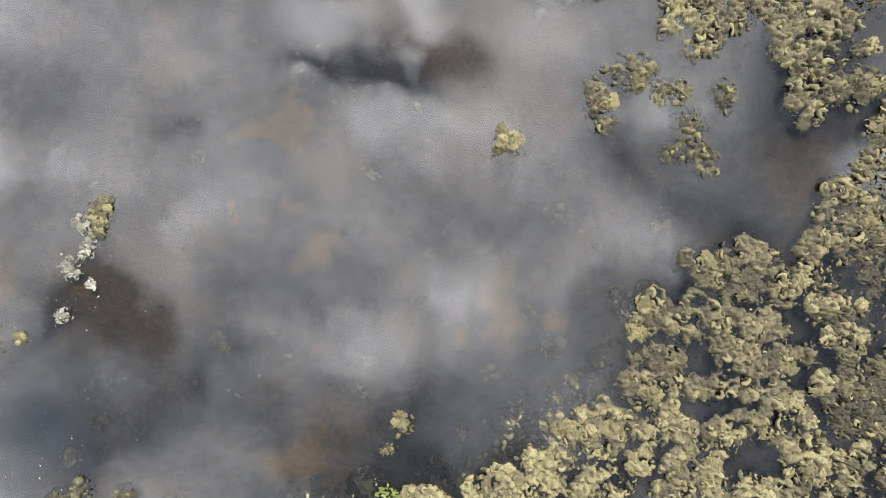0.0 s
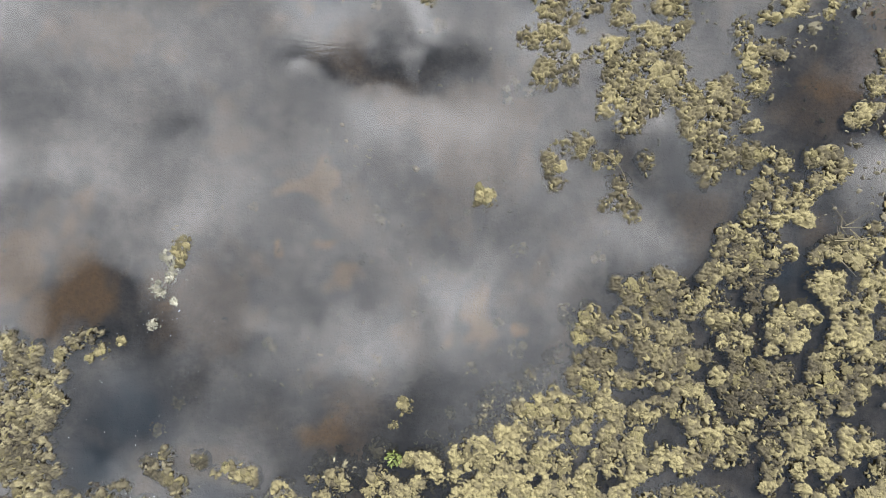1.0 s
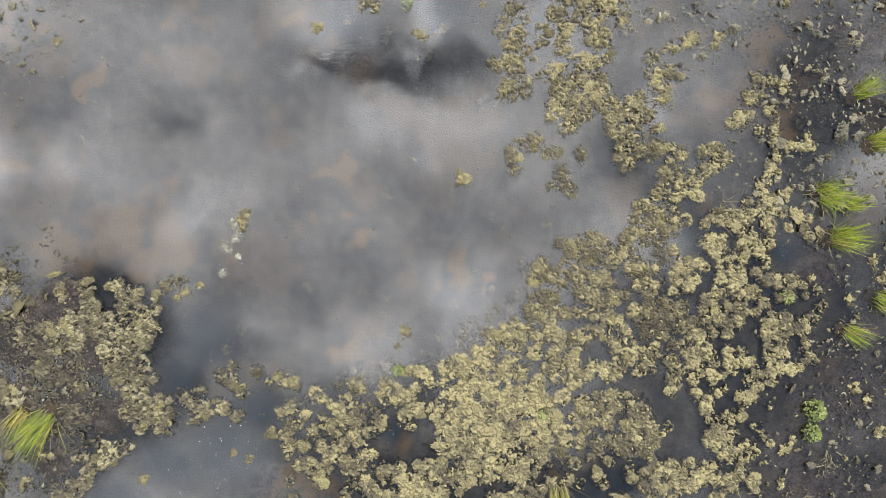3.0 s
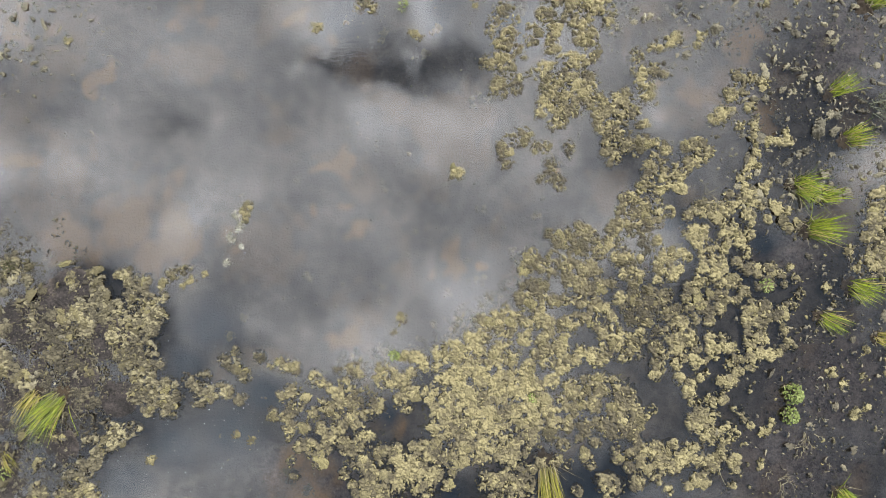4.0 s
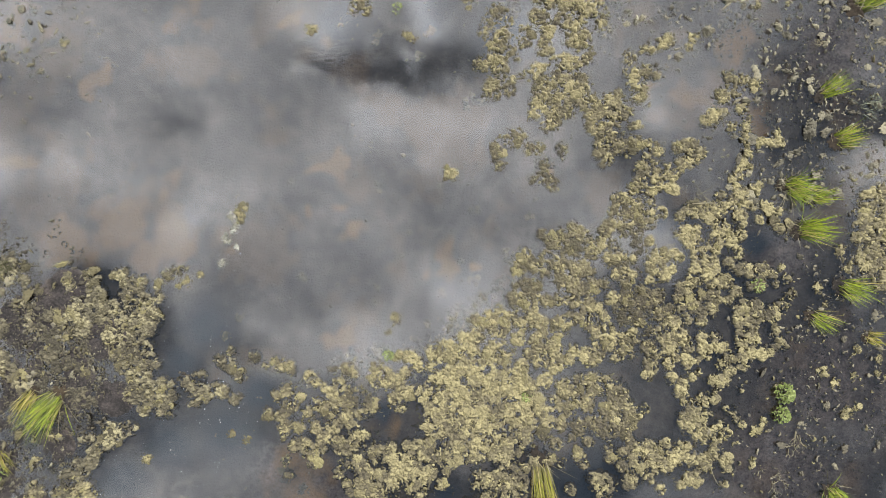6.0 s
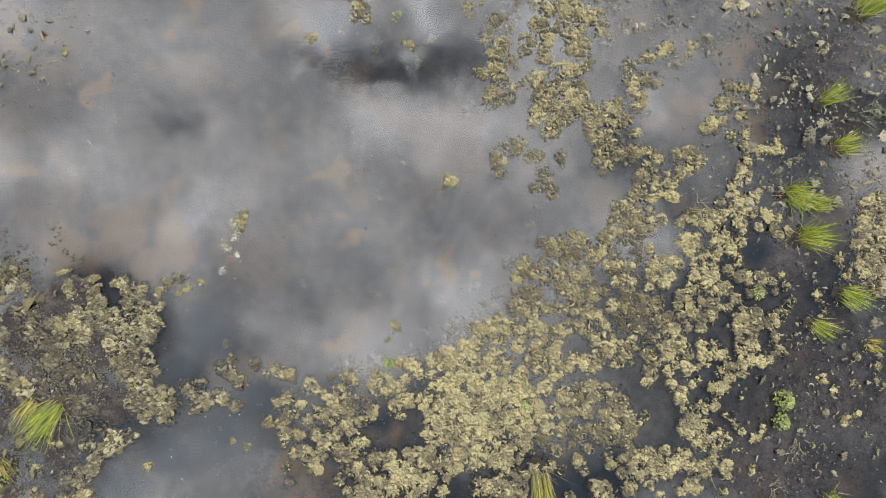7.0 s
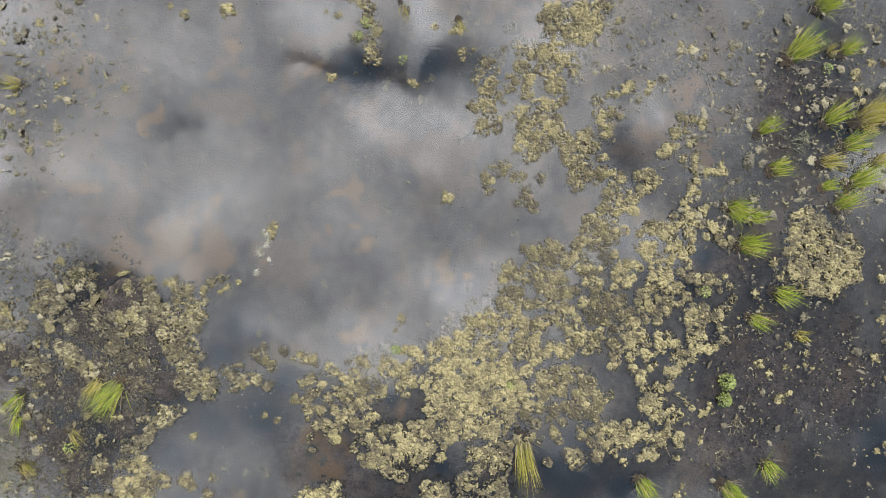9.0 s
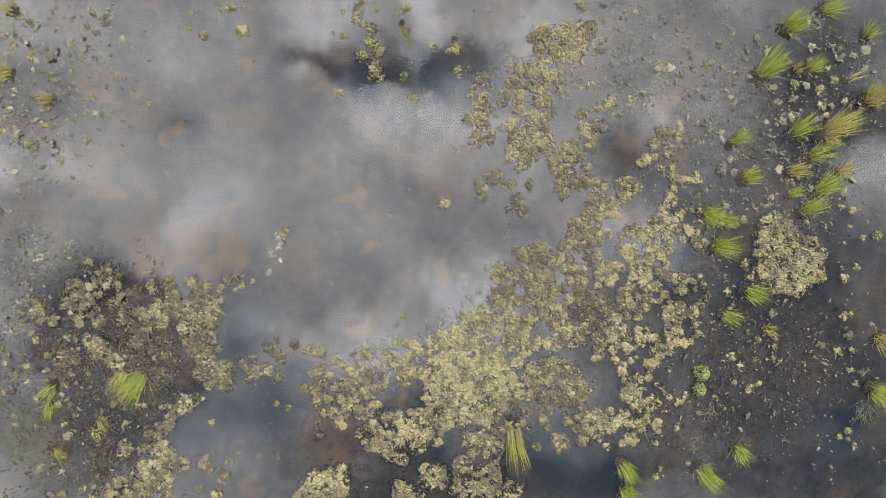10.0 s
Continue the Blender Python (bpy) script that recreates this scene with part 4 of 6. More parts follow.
moss_mat("olive and yellow raft of moss with channels", [(4.97, -0.54, 0.12), (5.16, -0.63, 0.12), (5.35, -0.68, 0.12), (5.55, -0.64, 0.10), (5.70, -0.73, 0.08), (5.50, -0.88, 0.12), (5.35, -0.92, 0.10), (5.11, -1.02, 0.10), (4.92, -0.83, 0.12), (4.77, -0.87, 0.10), (4.67, -0.92, 0.07), (5.79, -0.88, 0.06), (5.99, -0.83, 0.08), (6.02, -1.07, 0.08), (5.89, -1.26, 0.10), (5.69, -1.36, 0.10), (5.65, -1.48, 0.07), (4.97, -1.17, 0.06), (5.26, -1.31, 0.16), (5.40, -1.46, 0.14), (5.16, -1.50, 0.12), (5.45, -1.26, 0.08), (5.30, -1.70, 0.16), (5.21, -1.89, 0.10), (5.40, -1.79, 0.08), (5.79, -1.70, 0.08), (5.84, -1.89, 0.10), (5.74, -1.96, 0.06), (5.94, -1.97, 0.05)], [(5.31, -1.09, 0.06)], pale=0.34, brown=0.4, porous=0.2)
moss_mat("loose yellow raft of moss in clear water", [(4.72, -1.02, 0.10), (4.58, -1.16, 0.14), (4.38, -1.26, 0.16), (4.63, -1.31, 0.12), (4.48, -1.50, 0.10), (4.19, -1.31, 0.09), (4.24, -1.50, 0.10), (4.82, -1.16, 0.07), (4.09, -1.11, 0.06)], [], pale=0.42, brown=0.3, porous=0.18)
moss_mat("lumpy yellow raft of moss round a pool", [(-2.55, -2.72, 0.14), (-2.50, -2.96, 0.16), (-2.64, -3.10, 0.12), (-2.88, -3.05, 0.08), (-2.74, -2.77, 0.08), (-2.60, -3.30, 0.12), (-2.50, -3.25, 0.08), (-2.36, -2.82, 0.10), (-2.19, -2.44, 0.08), (-2.36, -3.30, 0.10), (-2.07, -2.53, 0.08), (-1.69, -2.53, 0.12), (-1.54, -2.34, 0.14), (-1.50, -2.25, 0.08), (-1.78, -2.34, 0.08), (-1.93, -2.63, 0.08), (-1.64, -2.82, 0.20), (-1.45, -2.82, 0.16), (-1.26, -2.87, 0.14), (-1.16, -3.02, 0.12), (-1.83, -3.01, 0.16), (-1.59, -3.11, 0.16), (-1.35, -3.06, 0.12), (-2.07, -2.92, 0.10), (-1.78, -3.30, 0.16), (-1.50, -3.25, 0.12), (-2.07, -3.30, 0.12), (-1.93, -3.49, 0.14), (-1.69, -3.54, 0.14), (-1.45, -3.49, 0.12), (-1.26, -3.45, 0.08)], [(-0.83, -3.16, 0.27)], pale=0.38, brown=0.3, porous=0.2)
moss_mat("tattered olive edge of a moss raft", [(-2.31, -3.58, 0.12), (-2.17, -3.68, 0.12), (-2.45, -3.63, 0.09), (-2.07, -3.83, 0.08), (-2.14, -3.93, 0.07), (-1.98, -3.68, 0.08), (-1.69, -3.68, 0.10), (-1.50, -3.68, 0.12), (-1.31, -3.59, 0.08), (-2.60, -3.87, 0.06), (-2.55, -4.11, 0.07), (-2.21, -3.06, 0.07), (-1.69, -4.07, 0.09), (-1.59, -3.92, 0.07), (-2.64, -3.49, 0.06)], [], pale=0.26, brown=0.5, porous=0.22)
moss_mat("lumpy yellow raft of moss south of a pool", [(-1.31, -3.97, 0.18), (-1.02, -3.78, 0.18), (-0.83, -3.66, 0.10), (-1.12, -4.17, 0.20), (-0.73, -3.98, 0.18), (-0.83, -4.22, 0.18), (-0.44, -3.88, 0.16), (-0.35, -3.60, 0.10), (-0.54, -3.61, 0.08), (-0.25, -3.74, 0.14), (-0.16, -4.08, 0.14), (-0.45, -4.17, 0.16), (-0.06, -3.89, 0.14), (0.13, -4.08, 0.08), (0.03, -4.27, 0.08), (-1.31, -4.26, 0.14), (-1.55, -4.26, 0.09), (-0.16, -3.60, 0.10), (-0.92, -4.50, 0.18), (-0.73, -4.67, 0.14), (-1.12, -4.41, 0.14), (-0.35, -4.36, 0.16), (-1.50, -4.40, 0.09)], [(-0.83, -3.35, 0.18)], pale=0.38, brown=0.2, porous=0.17)
moss_mat("small yellow raft of moss north of a pool", [(-1.02, -2.30, 0.12), (-0.92, -2.44, 0.14), (-1.07, -2.54, 0.09), (-0.73, -2.49, 0.12), (-0.83, -2.54, 0.10), (-0.59, -2.44, 0.12), (-0.54, -2.35, 0.08), (-0.59, -2.73, 0.13), (-0.73, -2.83, 0.11), (-0.63, -2.97, 0.09), (-0.49, -2.68, 0.08), (-0.35, -2.68, 0.08), (-0.49, -2.11, 0.12), (-0.39, -2.21, 0.10), (-0.30, -2.35, 0.07), (-0.63, -2.06, 0.06)], [(-1.21, -2.63, 0.06), (-0.83, -2.68, 0.05)], pale=0.4, brown=0.3, porous=0.17)
moss_mat("pair of pale moss clumps in a channel", [(-2.64, -2.24, 0.10), (-2.50, -2.34, 0.07), (-2.74, -2.17, 0.07), (-2.93, -2.26, 0.07), (-2.53, -2.22, 0.07)], [], pale=0.5, brown=0.2, porous=0.15)
moss_mat("thin yellow-green veil of moss on the water", [(0.99, 3.75, 0.15), (0.86, 3.56, 0.13), (0.77, 3.39, 0.08), (1.15, 3.60, 0.12), (1.09, 3.32, 0.15), (1.06, 3.08, 0.17), (1.01, 2.88, 0.19), (0.83, 2.85, 0.10), (0.67, 2.88, 0.08), (1.13, 2.79, 0.12), (1.25, 2.64, 0.07), (1.25, 3.12, 0.10), (1.37, 2.95, 0.06), (1.51, 3.41, 0.12), (1.64, 3.56, 0.10), (1.49, 3.20, 0.10), (1.41, 3.27, 0.08), (1.80, 3.46, 0.12), (1.83, 3.27, 0.12), (1.78, 3.08, 0.14), (1.92, 3.08, 0.08)], [], pale=0.5, brown=0.3, porous=0.32, grain_size=0.07, reach_out=0.97)
moss_mat("ragged yellow band of moss in still water", [(0.91, 2.43, 0.16), (0.99, 2.34, 0.10), (1.20, 2.43, 0.13), (1.25, 2.55, 0.08), (1.68, 2.74, 0.15), (1.54, 2.69, 0.10), (1.87, 2.79, 0.10), (2.02, 2.89, 0.14), (2.19, 2.89, 0.16), (2.36, 2.91, 0.12), (2.50, 2.95, 0.07), (2.61, 2.96, 0.05), (2.07, 2.69, 0.10)], [], pale=0.42, brown=0.35, porous=0.29, grain_size=0.07, reach_out=0.97)
moss_mat("yellow raft of moss with a frayed edge", [(1.73, 3.99, 0.14), (1.92, 3.94, 0.16), (2.17, 3.94, 0.20), (2.36, 3.99, 0.14), (2.26, 3.70, 0.20), (2.46, 3.75, 0.18), (2.60, 3.82, 0.12), (2.75, 3.88, 0.08), (1.68, 3.70, 0.14), (1.83, 3.65, 0.12), (2.02, 3.63, 0.10), (2.26, 3.46, 0.16), (2.36, 3.27, 0.16), (2.50, 3.37, 0.10), (2.79, 3.56, 0.08), (2.21, 3.22, 0.08), (2.84, 3.71, 0.06), (1.35, 4.04, 0.08)], [], pale=0.42, brown=0.3, porous=0.27, grain_size=0.08, reach_out=0.97)
moss_mat("dense olive raft of moss with pale tops", [(1.87, 2.55, 0.16), (2.16, 2.57, 0.18), (2.41, 2.60, 0.14), (1.78, 2.36, 0.18), (2.02, 2.36, 0.18), (2.26, 2.38, 0.16), (2.45, 2.45, 0.12), (1.68, 2.16, 0.14), (1.63, 2.02, 0.10), (1.92, 2.12, 0.14), (2.21, 2.16, 0.16), (2.45, 2.21, 0.14), (1.97, 1.87, 0.14), (1.82, 1.80, 0.08), (2.11, 2.02, 0.10), (2.60, 2.26, 0.10)], [], pale=0.42, brown=0.35, porous=0.25, grain_size=0.08, reach_out=0.97)
moss_mat("dark crumpled knot of moss above brown water", [(2.74, 2.07, 0.18), (2.98, 2.21, 0.18), (3.08, 2.36, 0.10), (2.98, 1.97, 0.20), (2.65, 1.83, 0.16), (2.84, 1.73, 0.14), (3.18, 2.02, 0.14), (3.32, 1.83, 0.10), (3.23, 2.12, 0.10), (2.79, 1.49, 0.14), (2.74, 1.35, 0.12), (2.89, 1.25, 0.12), (2.79, 1.13, 0.07), (3.03, 1.63, 0.14), (3.18, 1.49, 0.16), (3.37, 1.54, 0.14), (3.08, 1.42, 0.10), (2.55, 2.02, 0.12)], [(3.03, 1.73, 0.05)], pale=0.34, brown=0.55, porous=0.23, reach_out=0.97)
moss_mat("narrow yellow ridge of moss above the water", [(3.91, 3.32, 0.12), (3.81, 3.23, 0.12), (3.61, 3.15, 0.12), (3.47, 3.08, 0.08), (4.00, 3.21, 0.08), (3.30, 2.96, 0.14), (3.37, 2.79, 0.18), (3.57, 2.74, 0.14), (3.71, 2.68, 0.10), (3.25, 2.74, 0.10), (3.42, 2.50, 0.14), (3.50, 2.41, 0.10), (3.40, 2.29, 0.10), (3.58, 2.19, 0.08), (3.37, 2.65, 0.10)], [], pale=0.5, brown=0.2, porous=0.20, reach_out=0.97)
moss_mat("chain of yellow moss clumps between pools", [(3.56, 1.49, 0.12), (3.76, 1.39, 0.14), (3.56, 1.30, 0.10), (3.66, 1.15, 0.10), (3.51, 1.06, 0.18), (3.80, 1.06, 0.20), (4.00, 0.96, 0.14), (3.47, 0.86, 0.16), (3.71, 0.82, 0.18), (3.95, 0.77, 0.12), (3.61, 0.67, 0.10), (3.63, 0.53, 0.09), (4.14, 1.06, 0.08), (3.32, 0.77, 0.08)], [], pale=0.5, brown=0.2, porous=0.21, reach_out=0.97)
moss_mat("round yellow clump raft beside brown water", [(4.14, 1.44, 0.14), (4.29, 1.30, 0.16), (4.14, 1.20, 0.10), (4.34, 1.49, 0.10), (4.48, 1.35, 0.08)], [], pale=0.46, brown=0.3, porous=0.18)
moss_mat("broken ring of moss with a dry stalk", [(1.29, 1.63, 0.14), (1.44, 1.63, 0.10), (1.15, 1.63, 0.08), (1.25, 1.51, 0.10), (1.01, 1.35, 0.12), (1.05, 1.15, 0.12), (0.96, 1.44, 0.07), (1.58, 1.44, 0.10), (1.73, 1.47, 0.10), (1.82, 1.15, 0.14), (1.78, 0.96, 0.14), (1.92, 0.86, 0.12), (1.63, 0.91, 0.10), (1.97, 0.77, 0.06), (2.07, 1.44, 0.08), (2.11, 1.35, 0.07)], [], pale=0.26, brown=0.5, porous=0.29, low=0.004, grain_size=0.07, reach_out=0.97)
moss_mat("low clumps of moss on grey mud", [(4.97, 2.65, 0.10), (5.17, 2.60, 0.12), (5.41, 2.55, 0.10), (5.07, 2.50, 0.10), (4.87, 2.31, 0.14), (4.78, 2.21, 0.07), (5.10, 2.36, 0.09), (4.73, 1.99, 0.16), (4.58, 1.92, 0.12), (4.87, 2.07, 0.08), (5.21, 2.12, 0.10), (5.02, 1.78, 0.08), (5.31, 1.93, 0.08)], [], pale=0.42, brown=0.4, porous=0.25, grain_size=0.08, reach_out=0.97)
moss_mat("forked yellow ridge of moss like a root", [(5.26, 1.83, 5.28, 1.30, 0.07), (5.28, 1.30, 5.07, 0.86, 0.08), (5.07, 0.86, 5.11, 0.67, 0.07), (5.31, 1.57, 5.60, 1.54, 0.06), (5.60, 1.54, 5.89, 1.51, 0.08), (5.80, 1.70, 5.85, 1.57, 0.06), (5.31, 1.12, 0.08)], [], pale=0.62, brown=0.1, porous=0.13, ragged=0.3, reach_out=0.97)
moss_mat("dense tan raft of moss on a mud bank", [(-4.64, -0.71, -4.30, -0.61, 0.06), (-4.70, -0.82, 0.07), (-4.78, -0.96, 0.07), (-4.73, -1.09, 0.08), (-5.35, -0.71, 0.12), (-5.25, -0.85, 0.14), (-5.11, -0.94, 0.16), (-5.00, -0.83, 0.09), (-5.21, -1.09, 0.18), (-5.44, -0.71, 0.08), (-4.97, -1.15, 0.14), (-5.77, -0.80, 0.08), (-5.92, -0.70, 0.08), (-5.82, -0.94, 0.12), (-5.73, -1.04, 0.12), (-5.82, -1.18, 0.12), (-6.25, -0.78, 0.12), (-6.20, -0.91, 0.08), (-6.06, -1.37, 0.16), (-5.77, -1.37, 0.18), (-5.49, -1.28, 0.16), (-6.25, -1.51, 0.12), (-5.96, -1.61, 0.14), (-6.15, -1.66, 0.10), (-5.21, -1.37, 0.20), (-4.92, -1.42, 0.18), (-4.73, -1.42, 0.08), (-5.49, -1.56, 0.16), (-5.16, -1.66, 0.20), (-4.90, -1.66, 0.12)], [(-4.87, -0.97, 0.06)], pale=0.4, brown=0.3, porous=0.13, grain_size=0.065, tan=True)
moss_mat("dense tan tongue of moss along a channel", [(-5.59, -1.75, 0.10), (-5.40, -1.90, 0.18), (-5.16, -1.99, 0.20), (-4.97, -1.95, 0.14), (-4.88, -2.04, 0.07), (-5.44, -2.09, 0.14), (-5.26, -2.23, 0.18), (-4.97, -2.23, 0.14), (-4.78, -2.23, 0.08), (-5.02, -2.52, 0.22), (-5.16, -2.73, 0.14), (-4.83, -2.76, 0.20), (-4.64, -2.95, 0.16), (-4.97, -3.00, 0.10), (-4.50, -2.76, 0.10), (-4.69, -2.52, 0.10), (-4.54, -2.57, 0.07)], [], pale=0.4, brown=0.2, porous=0.1, grain_size=0.065, tan=True)
moss_mat("olive raft of moss at the edge of open mud", [(1.12, -5.00, 0.33), (0.94, -4.50, 0.23), (1.31, -4.56, 0.18), (0.62, -4.81, 0.23), (1.00, -5.38, 0.38), (0.62, -5.31, 0.25), (1.38, -5.25, 0.20), (0.75, -4.25, 0.18), (1.69, -5.38, 0.23)], [], pale=0.25, brown=0.5, porous=0.36)
moss_mat("small yellow raft of moss with a ragged rim", [(-2.25, -5.06, 0.25), (-2.48, -5.35, 0.38), (-2.81, -5.53, 0.28), (-2.06, -5.28, 0.18), (-2.12, -4.88, 0.15)], [], pale=0.34, brown=0.2, porous=0.22)
moss_mat("small olive raft of moss on brown shallows", [(0.00, -5.03, 0.25), (-0.19, -4.88, 0.12), (0.16, -5.19, 0.12), (-0.73, -5.33, 0.21), (-0.56, -5.50, 0.15), (-0.31, -5.50, 0.11)], [], pale=0.3, brown=0.3, porous=0.28)
moss_mat("yellow raft of moss with curled clumps", [(2.69, 4.56, 0.33), (3.00, 4.50, 0.28), (2.38, 4.75, 0.20), (3.31, 4.81, 0.19), (2.94, 4.81, 0.18), (3.25, 4.50, 0.15), (2.44, 4.38, 0.23), (3.44, 4.94, 0.12), (2.88, 4.28, 0.15), (2.12, 4.69, 0.10)], [], pale=0.4, brown=0.35, porous=0.24)
moss_mat("sunken veil of moss under a hand of water", [(2.56, 4.12, 0.25), (2.94, 4.06, 0.18), (1.69, 4.19, 0.15), (1.94, 4.12, 0.12), (1.50, 4.50, 0.11), (2.19, 4.00, 0.12), (2.88, 3.44, 0.11), (1.25, 3.88, 0.15)], [], pale=0.25, brown=0.4, porous=0.34, low=0.042)
moss_mat("broad raft of moss under sedge tussocks", [(7.88, -0.25, 0.53), (7.56, -0.44, 0.35), (8.31, -0.31, 0.33), (7.50, 0.12, 0.30), (7.75, 0.38, 0.20), (8.19, 0.19, 0.15), (8.44, -0.56, 0.20), (8.62, -0.12, 0.12), (8.00, -0.75, 0.25), (7.62, -0.81, 0.18), (7.38, 0.56, 0.18), (8.38, 0.12, 0.15), (7.56, 0.62, 0.18), (7.25, -0.12, 0.15), (7.81, 0.56, 0.11)], [(8.75, -0.50, 0.06)], pale=0.36, brown=0.35, porous=0.2)
moss_mat("fine brown crumbs of rotting moss on a bank", [(-6.19, -2.27, 0.38), (-6.00, -2.69, 0.28), (-6.50, -1.88, 0.30), (-6.56, -1.50, 0.23), (-5.75, -2.50, 0.18), (-6.73, -2.50, 0.20), (-6.06, -1.25, 0.18)], [], pale=0.06, brown=1.0, porous=0.4, tan=True)
moss_mat("olive raft of moss with green sprouts", [(-7.31, -0.62, 0.25), (-7.56, -0.44, 0.15), (-7.06, -0.56, 0.12), (-7.44, -0.75, 0.15), (-7.94, -0.88, 0.20), (-7.75, -1.19, 0.28), (-8.06, -1.19, 0.15), (-7.56, -1.31, 0.15), (-7.38, -1.60, 0.14), (-7.81, -1.50, 0.11), (-7.40, -1.00, 0.11), (-7.00, -0.81, 0.11)], [], pale=0.28, brown=0.5, porous=0.27, tan=True)
moss_mat("row of pale moss clumps on the mud", [(-8.69, -1.50, 0.15), (-8.38, -1.60, 0.11), (-8.81, -1.41, 0.10), (-6.94, -1.25, 0.14), (-6.94, -1.54, 0.12), (-7.06, -1.19, 0.09), (-7.44, -2.12, 0.18), (-7.25, -2.31, 0.14), (-8.12, -2.40, 0.20), (-7.88, -2.44, 0.11), (-7.62, -2.00, 0.10), (-7.12, -2.50, 0.12), (-7.00, -2.62, 0.11)], [], pale=0.4, brown=0.4, porous=0.24, tan=True)
moss_mat("strip of moss along a dark channel", [(-5.25, -3.31, -5.81, -3.69, 0.11), (-5.94, -3.50, 0.11), (-6.06, -4.00, 0.15), (-5.88, -3.85, 0.11), (-6.25, -4.06, 0.10), (-6.38, -4.38, 0.11), (-5.56, -3.31, 0.11)], [], pale=0.34, brown=0.4, porous=0.2, tan=True)
moss_mat("yellow raft of moss in a blue channel", [(-6.00, -4.44, 0.20), (-5.88, -4.69, 0.18), (-6.12, -4.94, 0.28), (-6.31, -5.12, 0.25), (-6.00, -5.15, 0.18), (-5.81, -4.88, 0.11), (-5.56, -4.75, 0.14), (-6.38, -4.81, 0.15)], [], pale=0.32, brown=0.3, porous=0.2)
moss_mat("scattered yellow clumps of moss in a channel", [(-5.10, -4.73, 0.15), (-4.98, -4.85, 0.10), (-4.66, -4.98, 0.10), (-4.71, -5.12, 0.09), (-4.81, -5.35, 0.10), (-4.53, -4.69, 0.08), (-5.19, -5.28, 0.08), (-6.62, -5.48, 0.20), (-6.35, -5.40, 0.15), (-6.94, -5.10, 0.16), (-7.12, -5.40, 0.15), (-6.81, -4.38, 0.15), (-7.50, -5.40, 0.10)], [], pale=0.32, brown=0.45, porous=0.24)
moss_mat("broken rafts of moss in a dark channel", [(-3.69, -2.15, 0.11), (-3.53, -2.27, 0.11), (-3.38, -2.40, 0.11), (-3.50, -2.00, 0.08), (-3.12, -2.10, 0.08), (-4.12, -2.90, -3.88, -2.75, 0.06), (-3.65, -2.69, 0.10), (-3.44, -2.81, 0.09), (-3.75, -2.62, 0.08), (-4.12, -2.62, 0.12), (-4.31, -2.50, 0.11), (-4.06, -2.44, 0.09), (-3.94, -2.69, 0.08)], [], pale=0.2, brown=0.6, porous=0.2, tan=True)
moss_mat("moss with green sprouts at the open water", [(-1.62, 5.40, -1.73, 5.10, 0.09), (-1.38, 4.88, 0.12), (-1.44, 4.62, 0.14), (-1.56, 4.28, 0.12), (-1.38, 4.15, 0.09), (-1.28, 3.90, 0.11), (-1.44, 3.81, 0.09), (-1.19, 3.78, 0.08), (-1.25, 4.44, 0.10), (-1.71, 4.25, 0.08), (-1.56, 4.94, 0.08)], [], pale=0.34, brown=0.45, porous=0.22)
moss_mat("dim rim of sunken moss before a raft", [(0.38, -1.62, 0.28), (0.81, -1.31, 0.25), (0.06, -1.90, 0.20), (-0.12, -2.02, 0.12), (1.10, -1.00, 0.18), (1.31, -0.38, 0.15), (0.69, -1.75, 0.20), (-1.50, -2.23, 0.20), (-2.19, -2.50, 0.15), (-1.00, -2.04, 0.15), (-0.44, -2.00, 0.15)], [], pale=0.1, brown=0.7, porous=0.46, low=0.042)
moss_mat("sunken silty moss near the bank", [(-8.75, -0.19, 0.18), (-8.62, -0.44, 0.12), (-8.94, -0.81, 0.18), (-8.88, -1.06, 0.15), (-9.12, -1.25, 0.12), (-9.25, -1.75, 0.23), (-8.00, 0.12, 0.11), (-8.00, -0.12, 0.09), (-7.44, 0.00, 0.10), (-9.38, -0.38, 0.12)], [], pale=0.1, brown=0.5, porous=0.3, low=0.042)

# ---- single clumps ----
moss_clump(0.21, 0.96, 0.16)
moss_clump(-0.73, -1.45, 0.11)
moss_clump(-0.86, -1.69, 0.06)
moss_clump(9.12, -0.65, 0.12)
moss_clump(9.40, -0.40, 0.10)
moss_clump(9.29, 0.85, 0.12)
moss_clump(9.54, 0.20, 0.11)
moss_clump(9.10, -1.50, 0.11)
moss_clump(9.28, -1.44, 0.09)
moss_clump(8.97, -2.26, 0.10)
moss_clump(9.30, -2.25, 0.09)
moss_clump(6.58, -2.40, 0.11)
moss_clump(6.79, -2.60, 0.10)
moss_clump(7.12, -2.46, 0.06)
moss_clump(7.53, -2.41, 0.06)
moss_clump(7.68, -2.50, 0.05)
moss_clump(7.00, -3.12, 0.12)
moss_clump(7.19, -3.00, 0.09)
moss_clump(8.58, 3.53, 0.14)
moss_clump(8.62, 3.19, 0.12)
moss_clump(8.69, 3.00, 0.10)
moss_clump(8.88, 3.79, 0.10)
moss_clump(6.88, -0.31, 0.10)
moss_clump(7.03, -0.60, 0.11)
moss_clump(9.22, -4.06, 0.09)
moss_clump(9.00, -4.19, 0.08)
moss_clump(9.35, -4.38, 0.09)
moss_clump(-4.25, -0.81, 0.11)
moss_clump(-4.04, -0.71, 0.08)
moss_clump(-4.38, -0.90, 0.06)
moss_clump(-2.69, -2.27, 0.10)
moss_clump(-2.81, -2.19, 0.06)
moss_clump(-4.93, -3.81, 0.10)
moss_clump(-3.25, -3.50, 0.08)
moss_clump(-3.50, -3.40, 0.08)
moss_clump(-2.94, -3.12, 0.06)
moss_clump(4.38, 3.31, 0.11)
